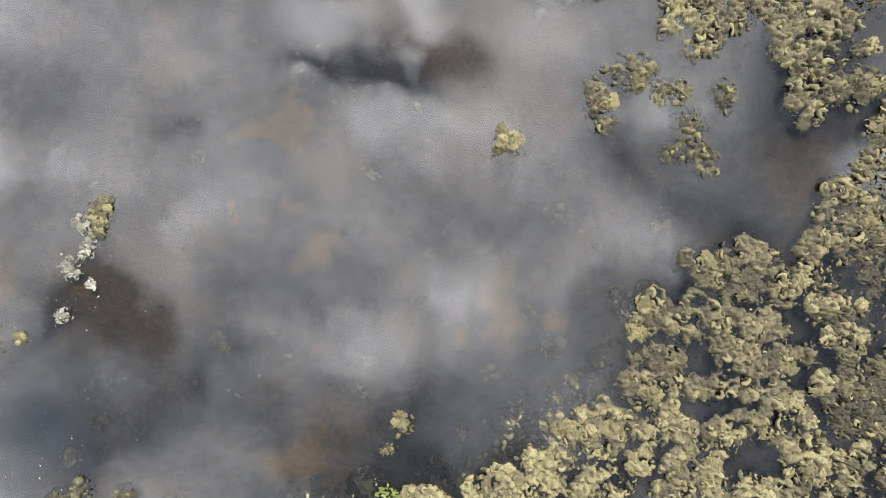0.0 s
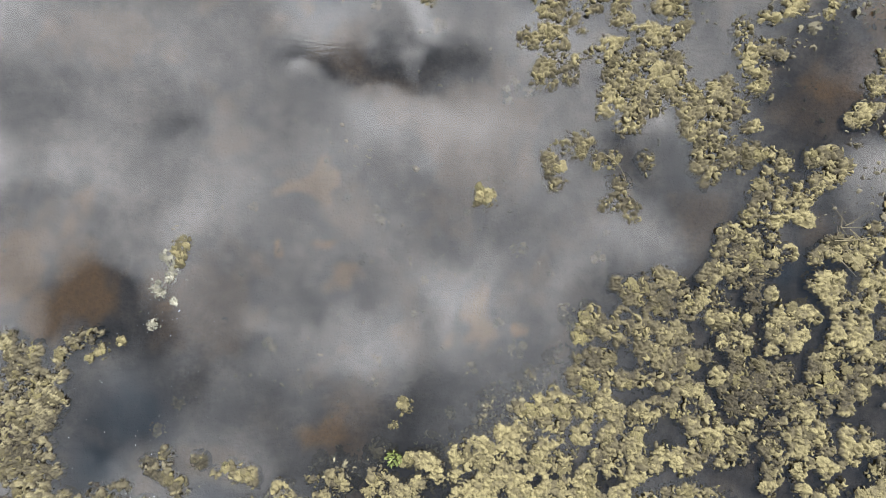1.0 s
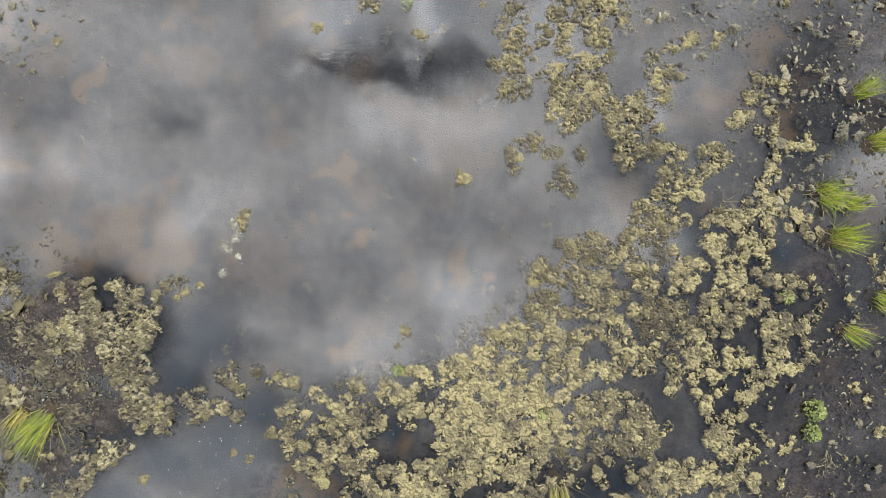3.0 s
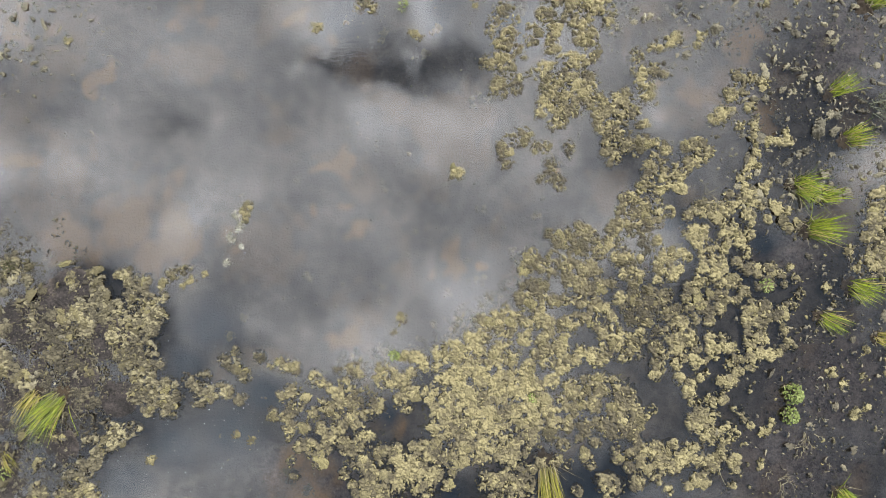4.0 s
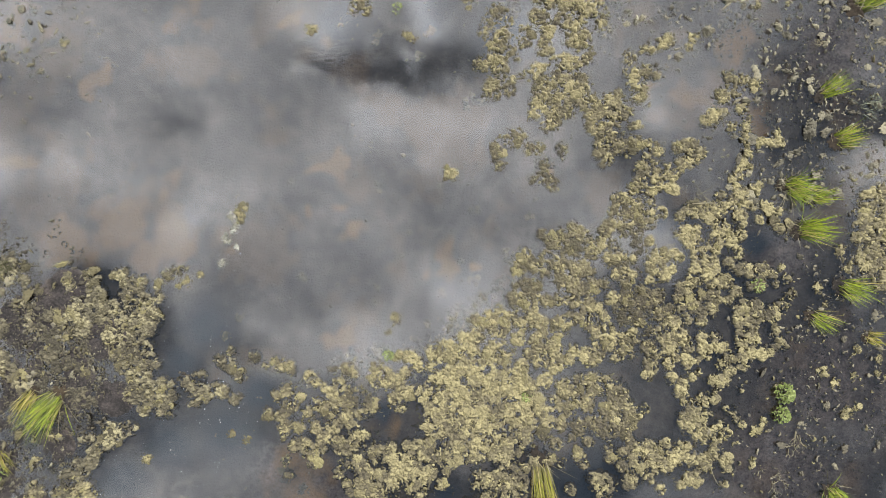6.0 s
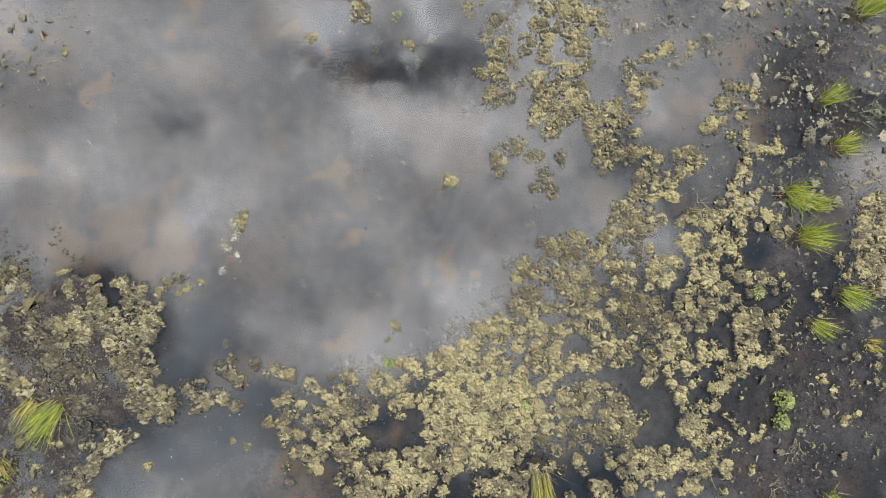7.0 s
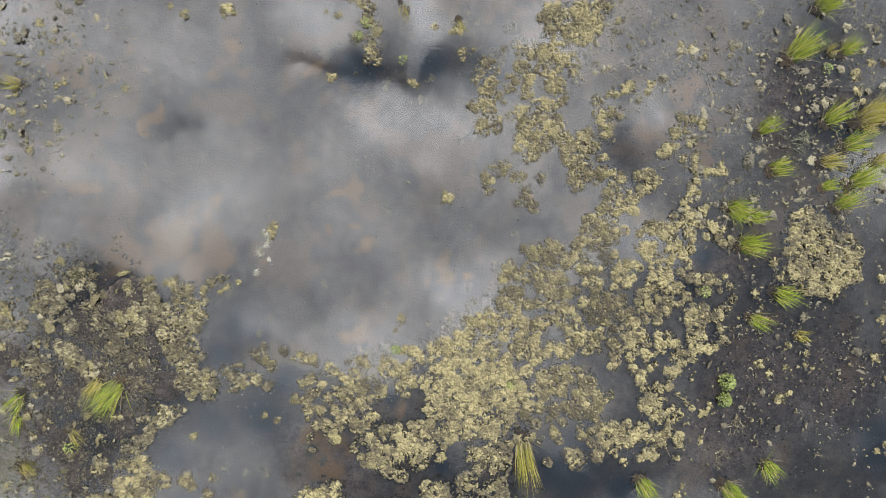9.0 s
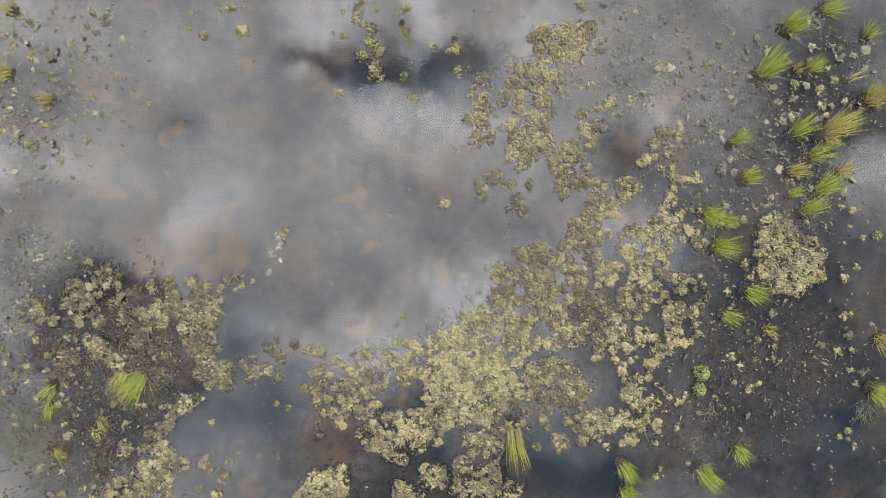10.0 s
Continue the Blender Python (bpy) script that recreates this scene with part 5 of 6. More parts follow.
moss_clump(4.31, 3.16, 0.09)
moss_clump(5.19, 4.06, 0.11)
moss_clump(4.98, 4.15, 0.08)
moss_clump(5.46, 3.88, 0.10)
moss_clump(6.03, 4.06, 0.05)
moss_clump(6.00, 3.91, 0.05)
moss_clump(6.50, -0.96, 0.09)
moss_clump(6.62, -1.25, 0.05)
moss_clump(5.44, -3.38, 0.11)
moss_clump(5.56, -3.25, 0.08)
moss_clump(5.38, -3.94, 0.09)
moss_clump(4.88, -5.06, 0.08)
moss_clump(5.00, -4.88, 0.06)
moss_clump(-9.25, 4.50, 0.10)
moss_clump(-9.10, 5.09, 0.08)
moss_clump(-8.88, 4.19, 0.10)
moss_clump(-8.81, 4.31, 0.06)
moss_clump(-8.03, 4.50, 0.11)
moss_clump(-7.94, 4.31, 0.06)
moss_clump(-7.98, 3.91, 0.06)
moss_clump(-8.44, 3.71, 0.06)
moss_clump(-8.50, 3.10, 0.09)
moss_clump(-8.56, 2.73, 0.10)
moss_clump(-9.50, 2.60, 0.10)
moss_clump(-9.56, 2.85, 0.08)
moss_clump(-8.59, 2.44, 0.06)
moss_clump(-8.25, 1.98, 0.09)
moss_clump(-8.28, 2.12, 0.05)
moss_clump(-9.25, 2.56, 0.06)
moss_clump(-6.31, 3.21, 0.09)
moss_clump(-7.69, 3.25, 0.08)
moss_clump(-7.53, 3.31, 0.06)
moss_clump(-5.38, 5.19, 0.08)
moss_clump(-5.40, 4.88, 0.08)
moss_clump(-5.10, 4.71, 0.11)
moss_clump(-4.25, 4.85, 0.15)
moss_clump(-4.50, 5.31, 0.11)
moss_clump(-4.69, 5.28, 0.08)
moss_clump(-4.12, 4.75, 0.08)
moss_clump(-4.31, 4.69, 0.06)
moss_clump(-8.00, -2.75, 0.09)
moss_clump(-8.97, -2.90, 0.08)
moss_clump(-8.53, -2.65, 0.05)
moss_clump(-8.12, -2.98, 0.08)
moss_clump(-8.00, -4.06, 0.09)
moss_clump(-8.12, -3.85, 0.06)
moss_clump(-7.62, -2.75, 0.06)
moss_clump(-8.06, -1.94, 0.08)
moss_clump(-8.75, -2.00, 0.09)
moss_clump(-9.50, -2.19, 0.08)
moss_clump(-9.44, -3.12, 0.09)
moss_clump(-9.56, -3.48, 0.06)
moss_clump(-6.56, -3.44, 0.08)
moss_clump(-6.78, -3.81, 0.06)
moss_clump(-5.88, -5.35, 0.11)
moss_clump(-0.62, 5.29, 0.14)
moss_clump(-0.81, 5.25, 0.08)
moss_clump(0.38, 4.44, 0.16)
moss_clump(0.50, 3.98, 0.09)
moss_clump(0.53, 3.81, 0.06)
moss_clump(0.75, 4.03, 0.05)
moss_clump(-2.00, 4.69, 0.09)
moss_clump(-2.25, 4.78, 0.05)
moss_clump(-0.44, 3.31, 0.10)
moss_clump(-0.56, 3.38, 0.06)
moss_clump(-0.06, 4.48, 0.08)
moss_clump(-2.15, 3.44, 0.11)
moss_clump(-1.28, 5.28, 0.08)
moss_clump(-2.04, 5.23, 0.06)
moss_clump(4.19, -1.88, 0.10)
moss_clump(3.75, 5.06, 0.06)
moss_clump(3.69, 4.62, 0.08)
moss_clump(5.88, -0.62, 0.08)
moss_clump(7.19, -2.00, 0.08)
moss_clump(7.56, -2.19, 0.08)
moss_clump(9.25, -2.69, 0.08)
moss_clump(9.38, -3.00, 0.08)
moss_clump(-1.00, 0.78, 0.11, low=0.045, heap=5)
moss_clump(0.48, 2.21, 0.12, low=0.035, heap=6)
moss_clump(0.62, -0.78, 0.12, low=0.045, heap=5)
moss_clump(0.38, -0.50, 0.06, low=0.045, heap=5)
moss_clump(0.62, 0.38, 0.10, low=0.045, heap=5)
moss_clump(1.56, 0.28, 0.08, low=0.045, heap=5)
moss_clump(0.00, 0.81, 0.05, low=0.045, heap=5)
moss_clump(-2.31, -0.75, 0.08, low=0.045, heap=5)
moss_clump(-1.06, -0.94, 0.06, low=0.045, heap=5)
moss_clump(-1.09, -1.19, 0.06, low=0.045, heap=5)
moss_clump(0.06, -1.03, 0.08, low=0.045, heap=5)
moss_clump(-0.19, -1.56, 0.08, low=0.045, heap=5)
moss_clump(-2.50, 0.88, 0.05, low=0.045, heap=5)
moss_clump(-1.40, 1.00, 0.05, low=0.045, heap=5)
moss_clump(-0.62, -0.38, 0.05, low=0.045, heap=5)
moss_clump(-0.50, 0.00, 0.05, low=0.045, heap=5)
moss_clump(4.12, 3.88, 0.11, low=0.045, heap=5)
moss_clump(3.81, 3.79, 0.08, low=0.045, heap=5)
moss_clump(4.00, 4.44, 0.09, low=0.045, heap=5)
moss_clump(4.38, 4.25, 0.08, low=0.045, heap=5)
moss_clump(4.50, 4.62, 0.11, low=0.045, heap=5)
moss_clump(4.31, 4.81, 0.08, low=0.045, heap=5)
moss_clump(4.69, 3.94, 0.10, low=0.045, heap=5)
moss_clump(4.88, 3.56, 0.09, low=0.045, heap=5)
moss_clump(5.50, 3.50, 0.09, low=0.045, heap=5)
moss_clump(5.88, 3.50, 0.09, low=0.045, heap=5)
moss_clump(6.62, 4.88, 0.09, low=0.045, heap=5)
moss_clump(6.50, 5.00, 0.08, low=0.045, heap=5)
moss_clump(6.94, 3.56, 0.12, low=0.045, heap=5)
moss_clump(6.56, 2.81, 0.12, low=0.045, heap=5)
moss_clump(7.56, 3.25, 0.14, low=0.045, heap=5)
moss_clump(6.75, 4.38, 0.06, low=0.045, heap=5)
moss_clump(7.25, 4.44, 0.10, low=0.045, heap=5)
moss_clump(4.25, 5.31, 0.11, low=0.045, heap=5)
moss_clump(3.94, 5.25, 0.08, low=0.045, heap=5)
moss_clump(4.75, 5.19, 0.09, low=0.045, heap=5)
moss_clump(6.50, 5.38, 0.08, low=0.045, heap=5)
moss_clump(5.31, 4.06, 0.15, low=0.045, heap=5)
moss_clump(-8.19, 4.06, 0.12, low=0.045, heap=5)
moss_clump(-7.75, 4.12, 0.10, low=0.045, heap=5)
moss_clump(-7.75, 4.50, 0.12, low=0.045, heap=5)
moss_clump(-7.50, 4.31, 0.11, low=0.045, heap=5)
moss_clump(-7.38, 4.00, 0.10, low=0.045, heap=5)
moss_clump(-7.12, 5.12, 0.10, low=0.045, heap=5)
moss_clump(-6.06, 5.15, 0.10, low=0.045, heap=5)
moss_clump(-3.19, 4.19, 0.09, low=0.045, heap=5)
moss_clump(-2.44, 4.00, 0.10, low=0.045, heap=5)
moss_clump(-1.00, 3.38, 0.10, low=0.045, heap=5)
moss_clump(-1.06, 3.25, 0.06, low=0.045, heap=5)
moss_clump(-0.31, 3.00, 0.10, low=0.045, heap=5)
moss_clump(-0.12, 3.44, 0.08, low=0.045, heap=5)
moss_clump(0.62, 4.75, 0.11, low=0.045, heap=5)
moss_clump(0.81, 4.62, 0.09, low=0.045, heap=5)
moss_clump(1.19, 5.31, 0.09, low=0.045, heap=5)
moss_clump(1.94, 5.19, 0.09, low=0.045, heap=5)
moss_clump(-6.94, -1.69, 0.10, low=0.045, heap=5)
moss_clump(-3.50, -4.56, 0.16, low=0.045, heap=5)
moss_clump(-3.88, -4.60, 0.10, low=0.045, heap=5)
moss_clump(-4.31, -4.50, 0.09, low=0.045, heap=5)
moss_clump(0.75, 2.25, 0.09, low=0.045, heap=5)
moss_clump(0.56, 2.31, 0.08, low=0.045, heap=5)
moss_clump(5.50, 2.38, 0.06, low=0.045, heap=5)
moss_clump(5.69, 1.94, 0.10, low=0.045, heap=5)
moss_clump(-8.88, 1.31, 0.09, low=0.045, heap=5)
moss_clump(-8.38, 1.12, 0.08, low=0.045, heap=5)
moss_clump(-9.50, 0.81, 0.10, low=0.045, heap=5)
moss_clump(-9.31, 0.69, 0.09, low=0.045, heap=5)
moss_clump(-9.06, 0.56, 0.08, low=0.045, heap=5)
moss_clump(-8.56, 0.50, 0.10, low=0.045, heap=5)
moss_clump(-3.38, -1.44, 0.08, low=0.045, heap=5)
moss_clump(-3.62, -1.75, 0.09, low=0.045, heap=5)
moss_clump(-2.62, -4.12, 0.15, low=0.045, heap=5)
moss_clump(-2.31, -4.38, 0.11, low=0.045, heap=5)
moss_clump(-2.81, -4.62, 0.11, low=0.045, heap=5)
moss_clump(-1.50, -5.25, 0.12, low=0.045, heap=5)
moss_clump(-3.50, 0.29, 0.08, kind=SCUM_CLUMPS, label="pale grey scum clump drifting with foam", heap=5)
moss_clump(-3.40, 0.14, 0.09, kind=SCUM_CLUMPS, label="pale grey scum clump drifting with foam", heap=5)
moss_clump(-3.45, 0.04, 0.07, kind=SCUM_CLUMPS, label="pale grey scum clump drifting with foam", heap=5)
moss_clump(-3.62, -0.06, 0.09, kind=SCUM_CLUMPS, label="pale grey scum clump drifting with foam", heap=5)
moss_clump(-3.55, -0.15, 0.08, kind=SCUM_CLUMPS, label="pale grey scum clump drifting with foam", heap=5)
moss_clump(-3.65, -0.50, 0.08, kind=SCUM_CLUMPS, label="pale grey scum clump drifting with foam", heap=5)
moss_clump(-3.41, -0.25, 0.05, kind=SCUM_CLUMPS, label="pale grey scum clump drifting with foam", heap=5)
moss_clump(-3.31, 0.44, 0.09, label="pale yellow crumb of moss drifting with foam", heap=7)
moss_clump(-3.31, 0.31, 0.11, label="pale yellow crumb of moss drifting with foam", heap=7)
moss_clump(-3.39, 0.39, 0.08, label="pale yellow crumb of moss drifting with foam", heap=7)
moss_clump(-3.35, 0.21, 0.08, label="pale yellow crumb of moss drifting with foam", heap=7)


def litter(name, label, spots, holes, gap, sizes, mat, z, seed, porous=0.45, protos=None):
    """Loose crumbs of moss and rotten leaf strewn over the mud, too many to count."""
    rng = np.random.default_rng(seed)
    xy = spread(spots, holes, gap, rng, 0.6, porous, seed)
    p, f = scatter(protos or SMALL, xy, rng.uniform(*sizes, len(xy)) * rng.uniform(0.6, 1.5, len(xy)), rng.uniform(*z, len(xy)), rng, 0.6, 0.9)
    tagged(new(name, mesh_of(name, p, f, mat)), label, "litter", kind="stuff")


# ---- litter and foam ----
litter("mud_litter", "dark rotten crumbs strewn over the mud bank", [(-8.00, -2.00, 2.38), (-7.75, -4.50, 1.75), (-6.50, -2.25, 0.75)], [(-4.62, -3.25, -5.50, -4.38, 0.50)], 0.092, (0.016, 0.042), BROWN_MOSS, (-0.008, 0.026), 7, 0.36)
litter("mud_litter", "dark rotten crumbs strewn over the eastern mud", [(7.00, -2.25, 2.12), (6.00, -4.00, 1.62), (8.12, -3.25, 1.88), (8.88, -1.50, 1.12), (9.12, -4.75, 1.38), (6.50, 1.38, 0.75), (8.25, 1.38, 1.38), (9.12, 3.50, 1.38), (6.75, 3.62, 1.38)], [], 0.1, (0.014, 0.034), BANK_MOSS, (-0.04, 0.004), 8, 0.47)
litter("sunken_litter", "silty crumbs of moss lying under water", [(4.75, 4.12, 2.38), (-0.88, -0.38, 2.50), (1.00, 0.12, 1.50), (-1.62, -3.25, 1.50), (-2.62, -4.75, 1.50), (0.38, -5.12, 1.50), (3.00, 3.00, 1.50), (-7.50, 1.75, 2.00), (-4.00, 4.75, 2.00), (-0.12, 4.25, 1.75)], [], 0.15, (0.012, 0.034), SUNK_MOSS, (-0.085, -0.045), 9, 0.5)
litter("rotten_litter", "black-brown rotten crumbs covering a wet mud bank", [(-6.90, -1.50, 1.00), (-7.60, -2.50, 1.20), (-6.40, -2.50, 1.05), (-7.40, -3.70, 1.10), (-6.60, -3.60, 0.70), (-7.00, -4.60, 0.80), (-5.60, -1.80, 0.60)], [], 0.050, (0.010, 0.026), BROWN_MOSS, (-0.008, 0.022), 27, 0.30)
litter("rotten_litter", "black-brown curled crumbs on wet eastern mud", [(7.00, -2.40, 1.60), (8.20, -2.60, 1.30), (6.30, 1.60, 0.90), (7.40, 1.60, 1.00), (7.20, -0.90, 0.90)], [], 0.075, (0.012, 0.034), BANK_MOSS, (-0.02, 0.004), 28, 0.44)
litter("bright_litter", "small tan crumbs of moss on mud and water", [(-8.40, -2.10, 1.10), (6.62, -2.50, 1.38), (5.12, -4.00, 1.00), (9.00, -2.00, 0.88), (8.12, 2.25, 1.38), (7.12, 0.25, 0.88)], [], 0.15, (0.018, 0.042), OLIVE_MOSS, (-0.012, 0.01), 10, 0.4)
litter("bank_clumps", "small curled clumps of moss strewn over a mud bank", [(-8.00, -2.00, 2.12), (-7.25, -4.50, 1.88), (-6.50, -2.50, 0.75)], [(-4.62, -3.25, -5.50, -4.38, 0.50)], 0.34, (0.03, 0.07), OLIVE_MOSS, (0.012, 0.03), 12, 0.45, LITTLE)
litter("bank_clumps", "small curled clumps of moss strewn over the wet mud", [(7.00, -2.25, 1.88), (5.75, -3.75, 1.38), (8.88, -2.00, 1.12), (6.50, 1.38, 0.75), (8.25, 1.38, 1.38), (9.12, 3.50, 1.38), (6.75, 3.62, 1.38), (4.75, 4.75, 1.38), (9.12, -4.50, 1.00)], [], 0.36, (0.025, 0.055), BANK_MOSS, (0.0, 0.02), 13, 0.50, LITTLE)
litter("sunken_litter", "grey-brown scraps of moss just under water", [(4.50, 4.38, 1.75), (7.00, 3.88, 1.62), (8.50, 4.00, 1.38), (-7.75, 4.12, 1.50), (6.25, 1.50, 0.88), (-8.88, 0.25, 0.88), (7.00, 2.38, 1.12)], [], 0.092, (0.014, 0.042), SUNK_MOSS, (-0.065, -0.03), 14, 0.43)
litter("pale_litter", "grey-tan scraps of moss in the western shallows", [(-8.88, 2.25, 1.62), (-8.25, 4.12, 1.62), (-7.00, 3.38, 1.38), (-9.12, 0.25, 1.12)], [], 0.1, (0.012, 0.036), TAN_MOSS, (-0.004, 0.014), 21, 0.42)
litter("pale_clumps", "grey-tan curled clumps of moss in the western shallows", [(-8.88, 2.50, 1.38), (-8.25, 4.12, 1.38), (-7.38, 3.12, 0.88)], [], 0.2, (0.025, 0.06), TAN_MOSS, (0.002, 0.020), 22, 0.42, LITTLE)
litter("pale_clumps", "dull grey-tan curled clumps on the mud bank", [(-8.12, -2.25, 1.88), (-7.50, -4.38, 1.62)], [(-4.62, -3.25, -5.50, -4.38, 0.50)], 0.30, (0.025, 0.055), TAN_MOSS, (0.008, 0.026), 23, 0.42, LITTLE)
litter("pale_clumps", "grey-tan curled clumps of moss among sedge tussocks", [(4.50, 4.38, 1.50), (6.62, 3.38, 1.62), (8.38, 3.62, 1.38), (6.00, 1.38, 1.38), (8.12, 1.38, 1.38)], [], 0.2, (0.025, 0.065), TAN_MOSS, (0.002, 0.020), 24, 0.44, LITTLE)
litter("pale_litter", "grey-tan scraps of moss in the eastern shallows", [(4.50, 4.50, 1.88), (6.62, 3.50, 1.75), (8.50, 3.25, 1.62), (5.88, 1.38, 1.38), (8.12, 1.25, 1.50)], [], 0.1, (0.012, 0.034), TAN_MOSS, (-0.004, 0.014), 25, 0.43)
litter("foam_bubbles", "white foam bubbles scattered on dark water", [(-3.75, -1.50, 0.88), (-4.12, -2.50, 0.88), (-4.25, -3.75, 0.88), (-3.62, -3.25, 0.75), (-5.25, -4.25, 0.62), (-3.38, -0.38, 0.50)], [], 0.11, (0.004, 0.008), FOAM, (0.001, 0.004), 11, 0.5)

# ---- plants ----
tussock(7.23, 3.90, (0.31, 0.24), 0.50, 0.12, 221)
tussock(7.85, 4.90, (0.23, 0.15), 0.48, 0.12, 204)
tussock(8.65, 5.35, (0.22, 0.02), 0.40, 0.10, 127)
tussock(9.60, 4.75, (0.10, 0.10), 0.36, 0.09, 102)
tussock(8.33, 4.00, (0.17, 0.10), 0.34, 0.09, 110)
tussock(8.03, 3.98, (0.06, 0.03), 0.24, 0.06, 51, mat=YELLOW, label="yellowing sedge tussock leaning over in shallow water")
tussock(9.22, 3.80, (0.25, 0.08), 0.20, 0.05, 25, mat=YELLOW, label="yellowing sedge tussock leaning over in shallow water")
tussock(9.65, 3.30, (0.14, 0.12), 0.52, 0.13, 195, mat=YELLOW, label="yellowing sedge tussock leaning over in shallow water")
tussock(7.98, 2.58, (0.21, 0.14), 0.40, 0.10, 136)
tussock(8.70, 2.62, (0.41, 0.17), 0.52, 0.13, 204, mat=YELLOW, label="yellowing sedge tussock leaning over in shallow water")
tussock(8.75, 2.50, (0.08, -0.08), 0.36, 0.09, 85, mat=YELLOW, label="yellowing sedge tussock leaning over in shallow water")
tussock(6.61, 2.38, (0.19, 0.11), 0.34, 0.09, 102)
tussock(8.38, 2.08, (0.27, 0.08), 0.40, 0.10, 127)
tussock(7.88, 1.73, (0.25, 0.02), 0.36, 0.09, 110, mat=YELLOW, label="yellowing sedge tussock leaning over in shallow water")
tussock(9.00, 1.75, (0.21, 0.08), 0.32, 0.08, 59, mat=YELLOW, label="yellowing sedge tussock leaning over in shallow water")
tussock(8.50, 1.30, (0.29, 0.15), 0.44, 0.11, 170)
tussock(7.91, 1.23, (0.15, 0.06), 0.28, 0.07, 76)
tussock(8.19, 0.83, (0.25, 0.15), 0.40, 0.10, 127)
tussock(6.88, 1.59, (0.18, 0.05), 0.38, 0.10, 119)
tussock(6.03, 0.80, (0.17, -0.09), 0.48, 0.12, 221)
tussock(6.44, 0.59, (0.17, 0.03), 0.32, 0.08, 93)
tussock(6.23, 0.05, (0.24, -0.02), 0.46, 0.11, 195)
tussock(6.95, -0.94, (0.19, -0.08), 0.44, 0.11, 119)
tussock(6.43, -1.45, (0.14, -0.10), 0.34, 0.09, 85)
tussock(7.38, -1.79, (0.09, -0.03), 0.28, 0.07, 68, mat=YELLOW, label="yellowing sedge tussock leaning over in shallow water")
tussock(6.73, -4.44, (0.07, -0.12), 0.40, 0.10, 127)
tussock(4.16, -4.78, (0.13, -0.21), 0.40, 0.10, 127)
tussock(4.19, -5.35, (0.10, -0.08), 0.36, 0.09, 110)
tussock(5.88, -4.90, (0.21, -0.23), 0.46, 0.11, 204)
tussock(1.73, -3.96, (0.09, -0.56), 0.42, 0.11, 144, mat=YELLOW, label="yellowing sedge tussock leaning over in shallow water")
tussock(9.78, -3.12, (0.14, -0.13), 0.48, 0.12, 170)
tussock(9.88, -2.00, (0.04, -0.04), 0.40, 0.10, 102, mat=YELLOW, label="yellowing sedge tussock leaning over in shallow water")
tussock(-6.45, -2.78, (-0.21, -0.31), 0.50, 0.12, 187)
tussock(-6.85, -2.69, (-0.07, -0.22), 0.36, 0.09, 85, mat=YELLOW, label="yellowing sedge tussock leaning over in shallow water")
tussock(-8.38, -3.00, (-0.11, -0.19), 0.38, 0.10, 76)
tussock(-8.47, -3.40, (0.01, -0.21), 0.26, 0.07, 59)
tussock(-7.40, -3.73, (0.18, -0.16), 0.28, 0.07, 42, mat=YELLOW, label="yellowing sedge tussock leaning over in shallow water")
tussock(-8.38, -4.38, (0.20, -0.12), 0.32, 0.08, 51, mat=YELLOW, label="yellowing sedge tussock leaning over in shallow water")
tussock(-8.44, 3.28, (-0.12, 0.03), 0.32, 0.08, 59, mat=YELLOW, label="yellowing sedge tussock leaning over in shallow water")
tussock(-9.35, 3.85, (-0.11, -0.04), 0.40, 0.10, 102, mat=YELLOW, label="yellowing sedge tussock leaning over in shallow water")
tussock(-9.28, 5.23, (-0.08, 0.04), 0.40, 0.10, 76, mat=YELLOW, label="yellowing sedge tussock leaning over in shallow water")
tussock(-0.73, 4.94, (0.08, -0.27), 0.20, 0.05, 25, mat=YELLOW, label="yellowing sedge tussock leaning over in shallow water")
tussock(0.44, 4.60, (0.05, -0.21), 0.18, 0.05, 22, mat=YELLOW, label="yellowing sedge tussock leaning over in shallow water")
leafy_plant(-0.85, -2.09, 0.10, "round bright green rosette floating at a raft's edge", 60, tall=0.08)
leafy_plant(1.50, -2.80, 0.09, "pale green rosette growing on a moss raft", 50, tall=0.06)
leafy_plant(5.90, -2.75, 0.18, "light green leafy bush on dark mud", 170, tall=0.22)
leafy_plant(5.85, -3.12, 0.15, "light green leafy bush on dark mud", 140, tall=0.2)
leafy_plant(5.46, -0.91, 0.12, "small green sprouts on a moss raft", 45, tall=0.1)
leafy_plant(7.98, 3.65, 0.11, "small green sprouts beside sedge tussocks", 50, tall=0.12)
leafy_plant(9.84, 0.30, 0.11, "small fresh green plant in open water", 50, tall=0.12)
leafy_plant(-8.85, 2.29, 0.14, "small fresh green plant on the mud", 60, tall=0.14)
leafy_plant(-9.56, 0.81, 0.09, "small dark green plant in shallow water", 30, mat=GREEN)
leafy_plant(-7.38, -4.05, 0.14, "pale green leafy plant on the mud", 60, mat=FRESH, tall=0.14)
leafy_plant(-7.25, -0.58, 0.12, "green sprouts on an olive moss raft", 40, mat=GREEN)
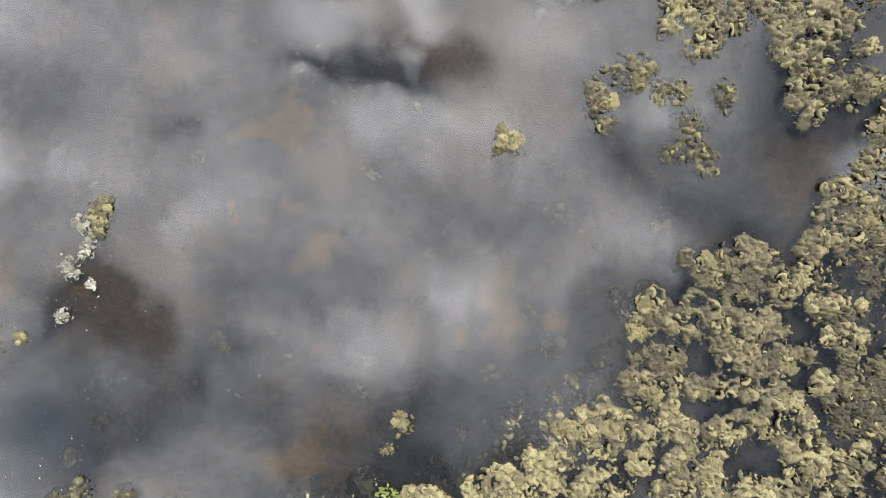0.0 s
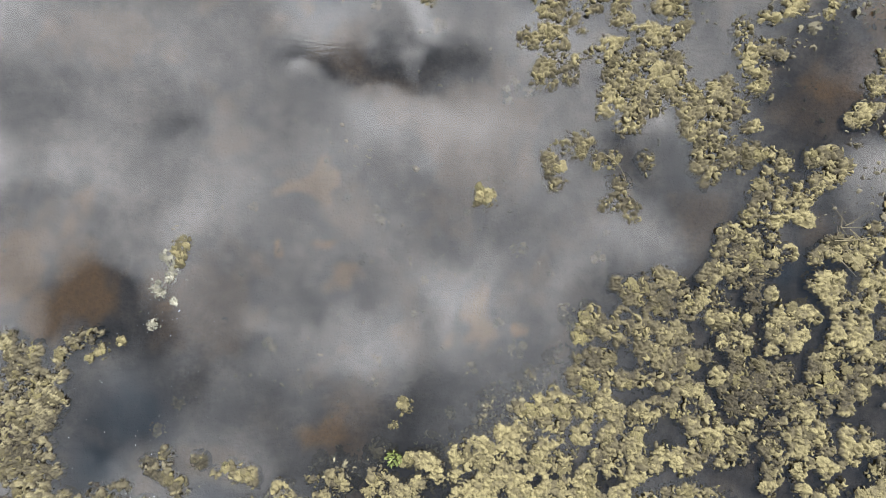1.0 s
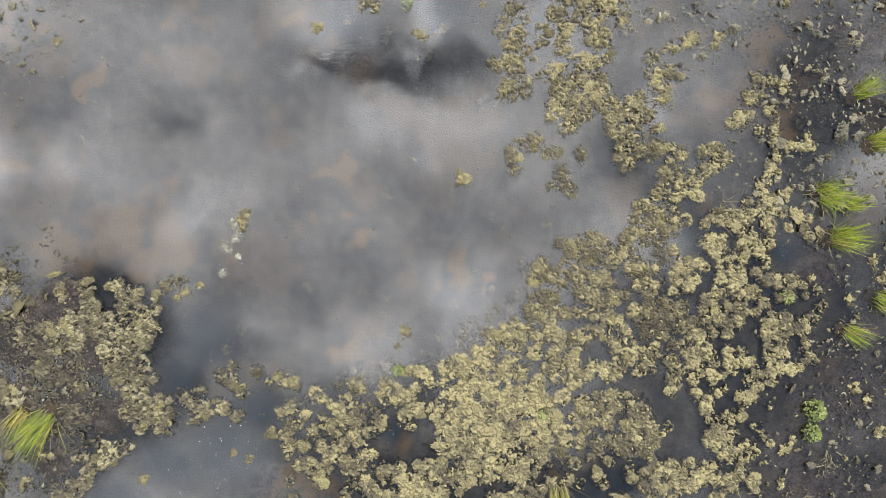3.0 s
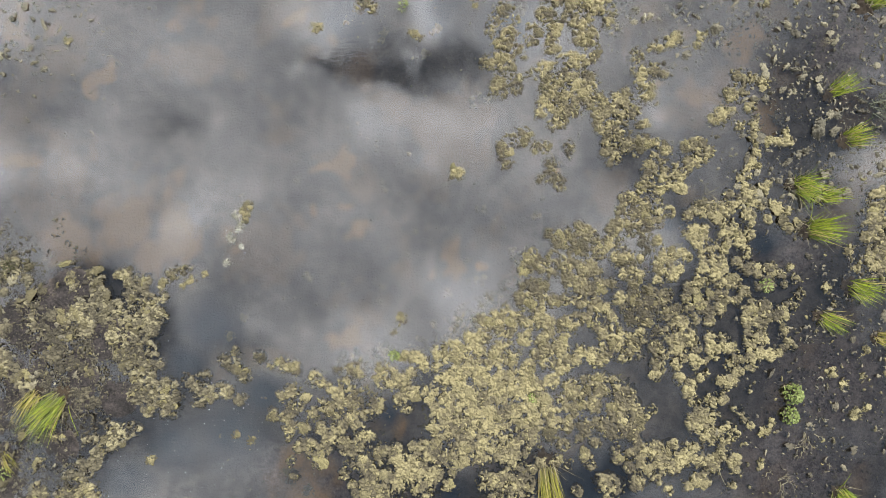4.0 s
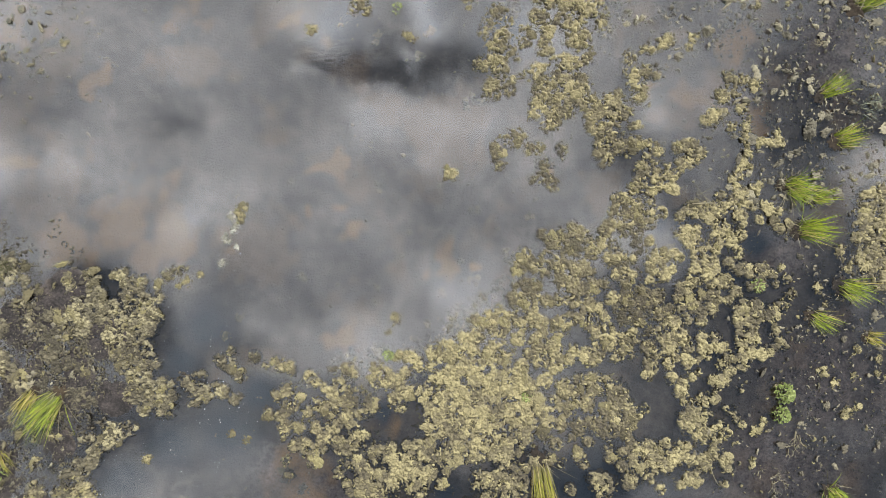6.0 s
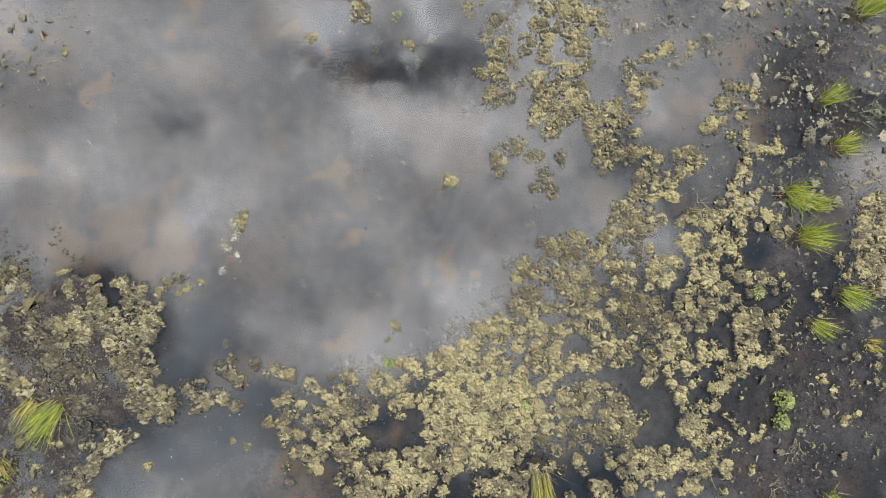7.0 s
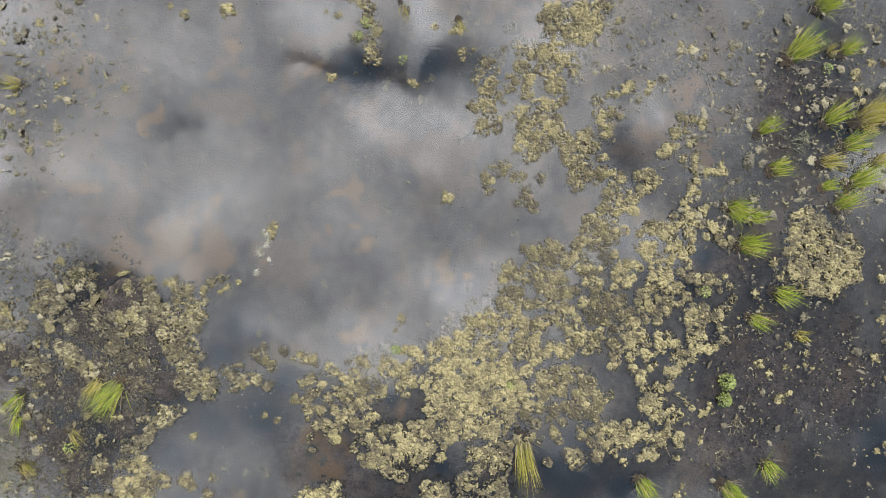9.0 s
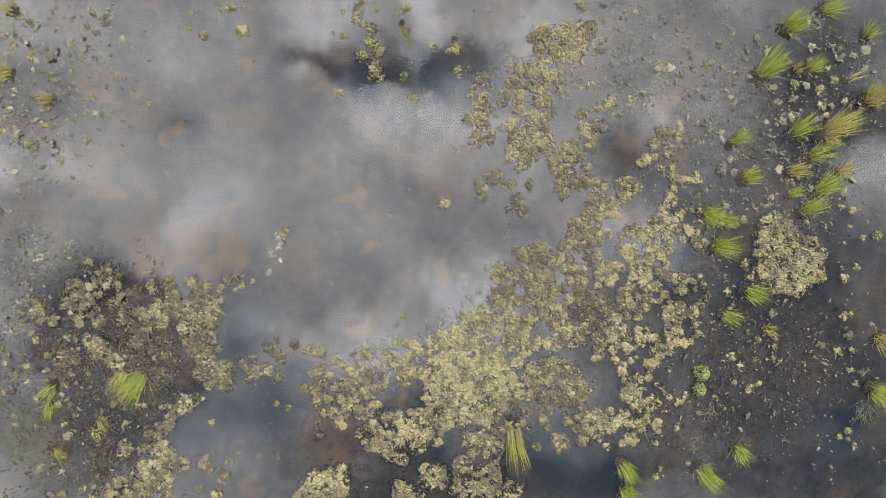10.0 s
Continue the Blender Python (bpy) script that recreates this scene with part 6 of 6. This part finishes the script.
leafy_plant(-1.44, 4.55, 0.11, "green sprouts on moss at the open water", 40)
leafy_plant(-1.59, 4.28, 0.10, "green sprouts on moss at the open water", 36)
leafy_plant(-0.69, 3.80, 0.10, "yellow-green sprouts in open water", 36)
leafy_plant(-0.65, 4.81, 0.11, "yellow-green sprouts in open water", 36, mat=YELLOW)
leafy_plant(-1.73, 5.30, 0.11, "yellow-green sprouts on moss", 36, mat=YELLOW)
leafy_plant(7.50, 2.23, 0.10, "grey-green sprig in shallow water", 26, mat=GREY_STRAW)
dead_grass(-9.00, -4.12, 0.65, 200, "grey withered grass lying in shallow water", GREY_STRAW, 2.2)
dead_grass(-8.56, -4.69, 0.48, 110, "withered grass matted on the mud", GREY_STRAW, 2.6)
dead_grass(-8.25, -4.50, 0.23, 70, "yellowing grass matted on the mud", YELLOW, 2.0)
dead_grass(9.56, -3.53, 0.20, 50, "pale withered grass beside a tussock", GREY_STRAW, 5.0)
dead_grass(7.38, 2.15, 0.18, 26, "pale withered grass in shallow water", GREY_STRAW, 0.3)
dead_grass(-9.50, 4.88, 0.33, 60, "dark withered grass in shallow water", GREY_STRAW, 3.4)
dead_grass(4.44, 0.48, 0.20, 22, "straw lying on a moss raft", STRAW, 0.15)
sprig(6.19, -3.48, 0.23)
dry_stalk(1.61, 1.48, 0.42, -0.52, -0.9, "pale dry stalk lying on a ring of moss")
dry_stalk(4.31, 0.48, 0.44, 0.01, 0.2, "straw stalk lying on a moss raft")
dry_stalk(4.35, 0.51, 0.38, -0.03, -0.2, "straw stalk lying on a moss raft")
dry_stalk(2.69, -1.88, 0.14, -1.16, 0.1, "short pale stalk on a moss raft")
dry_stalk(4.62, -4.00, 0.30, -1.29, 0.3, "pale stalk beside a moss raft")
sprig(6.03, -3.69, 0.15)
sprig(5.73, -4.25, 0.20)
sprig(6.53, -4.03, 0.10, 3)
sprig(7.73, -4.30, 0.11, 3)
sprig(9.50, -2.85, 0.18)
sprig(5.50, -4.12, 0.10, 3)
sprig(6.56, 3.28, 0.15)
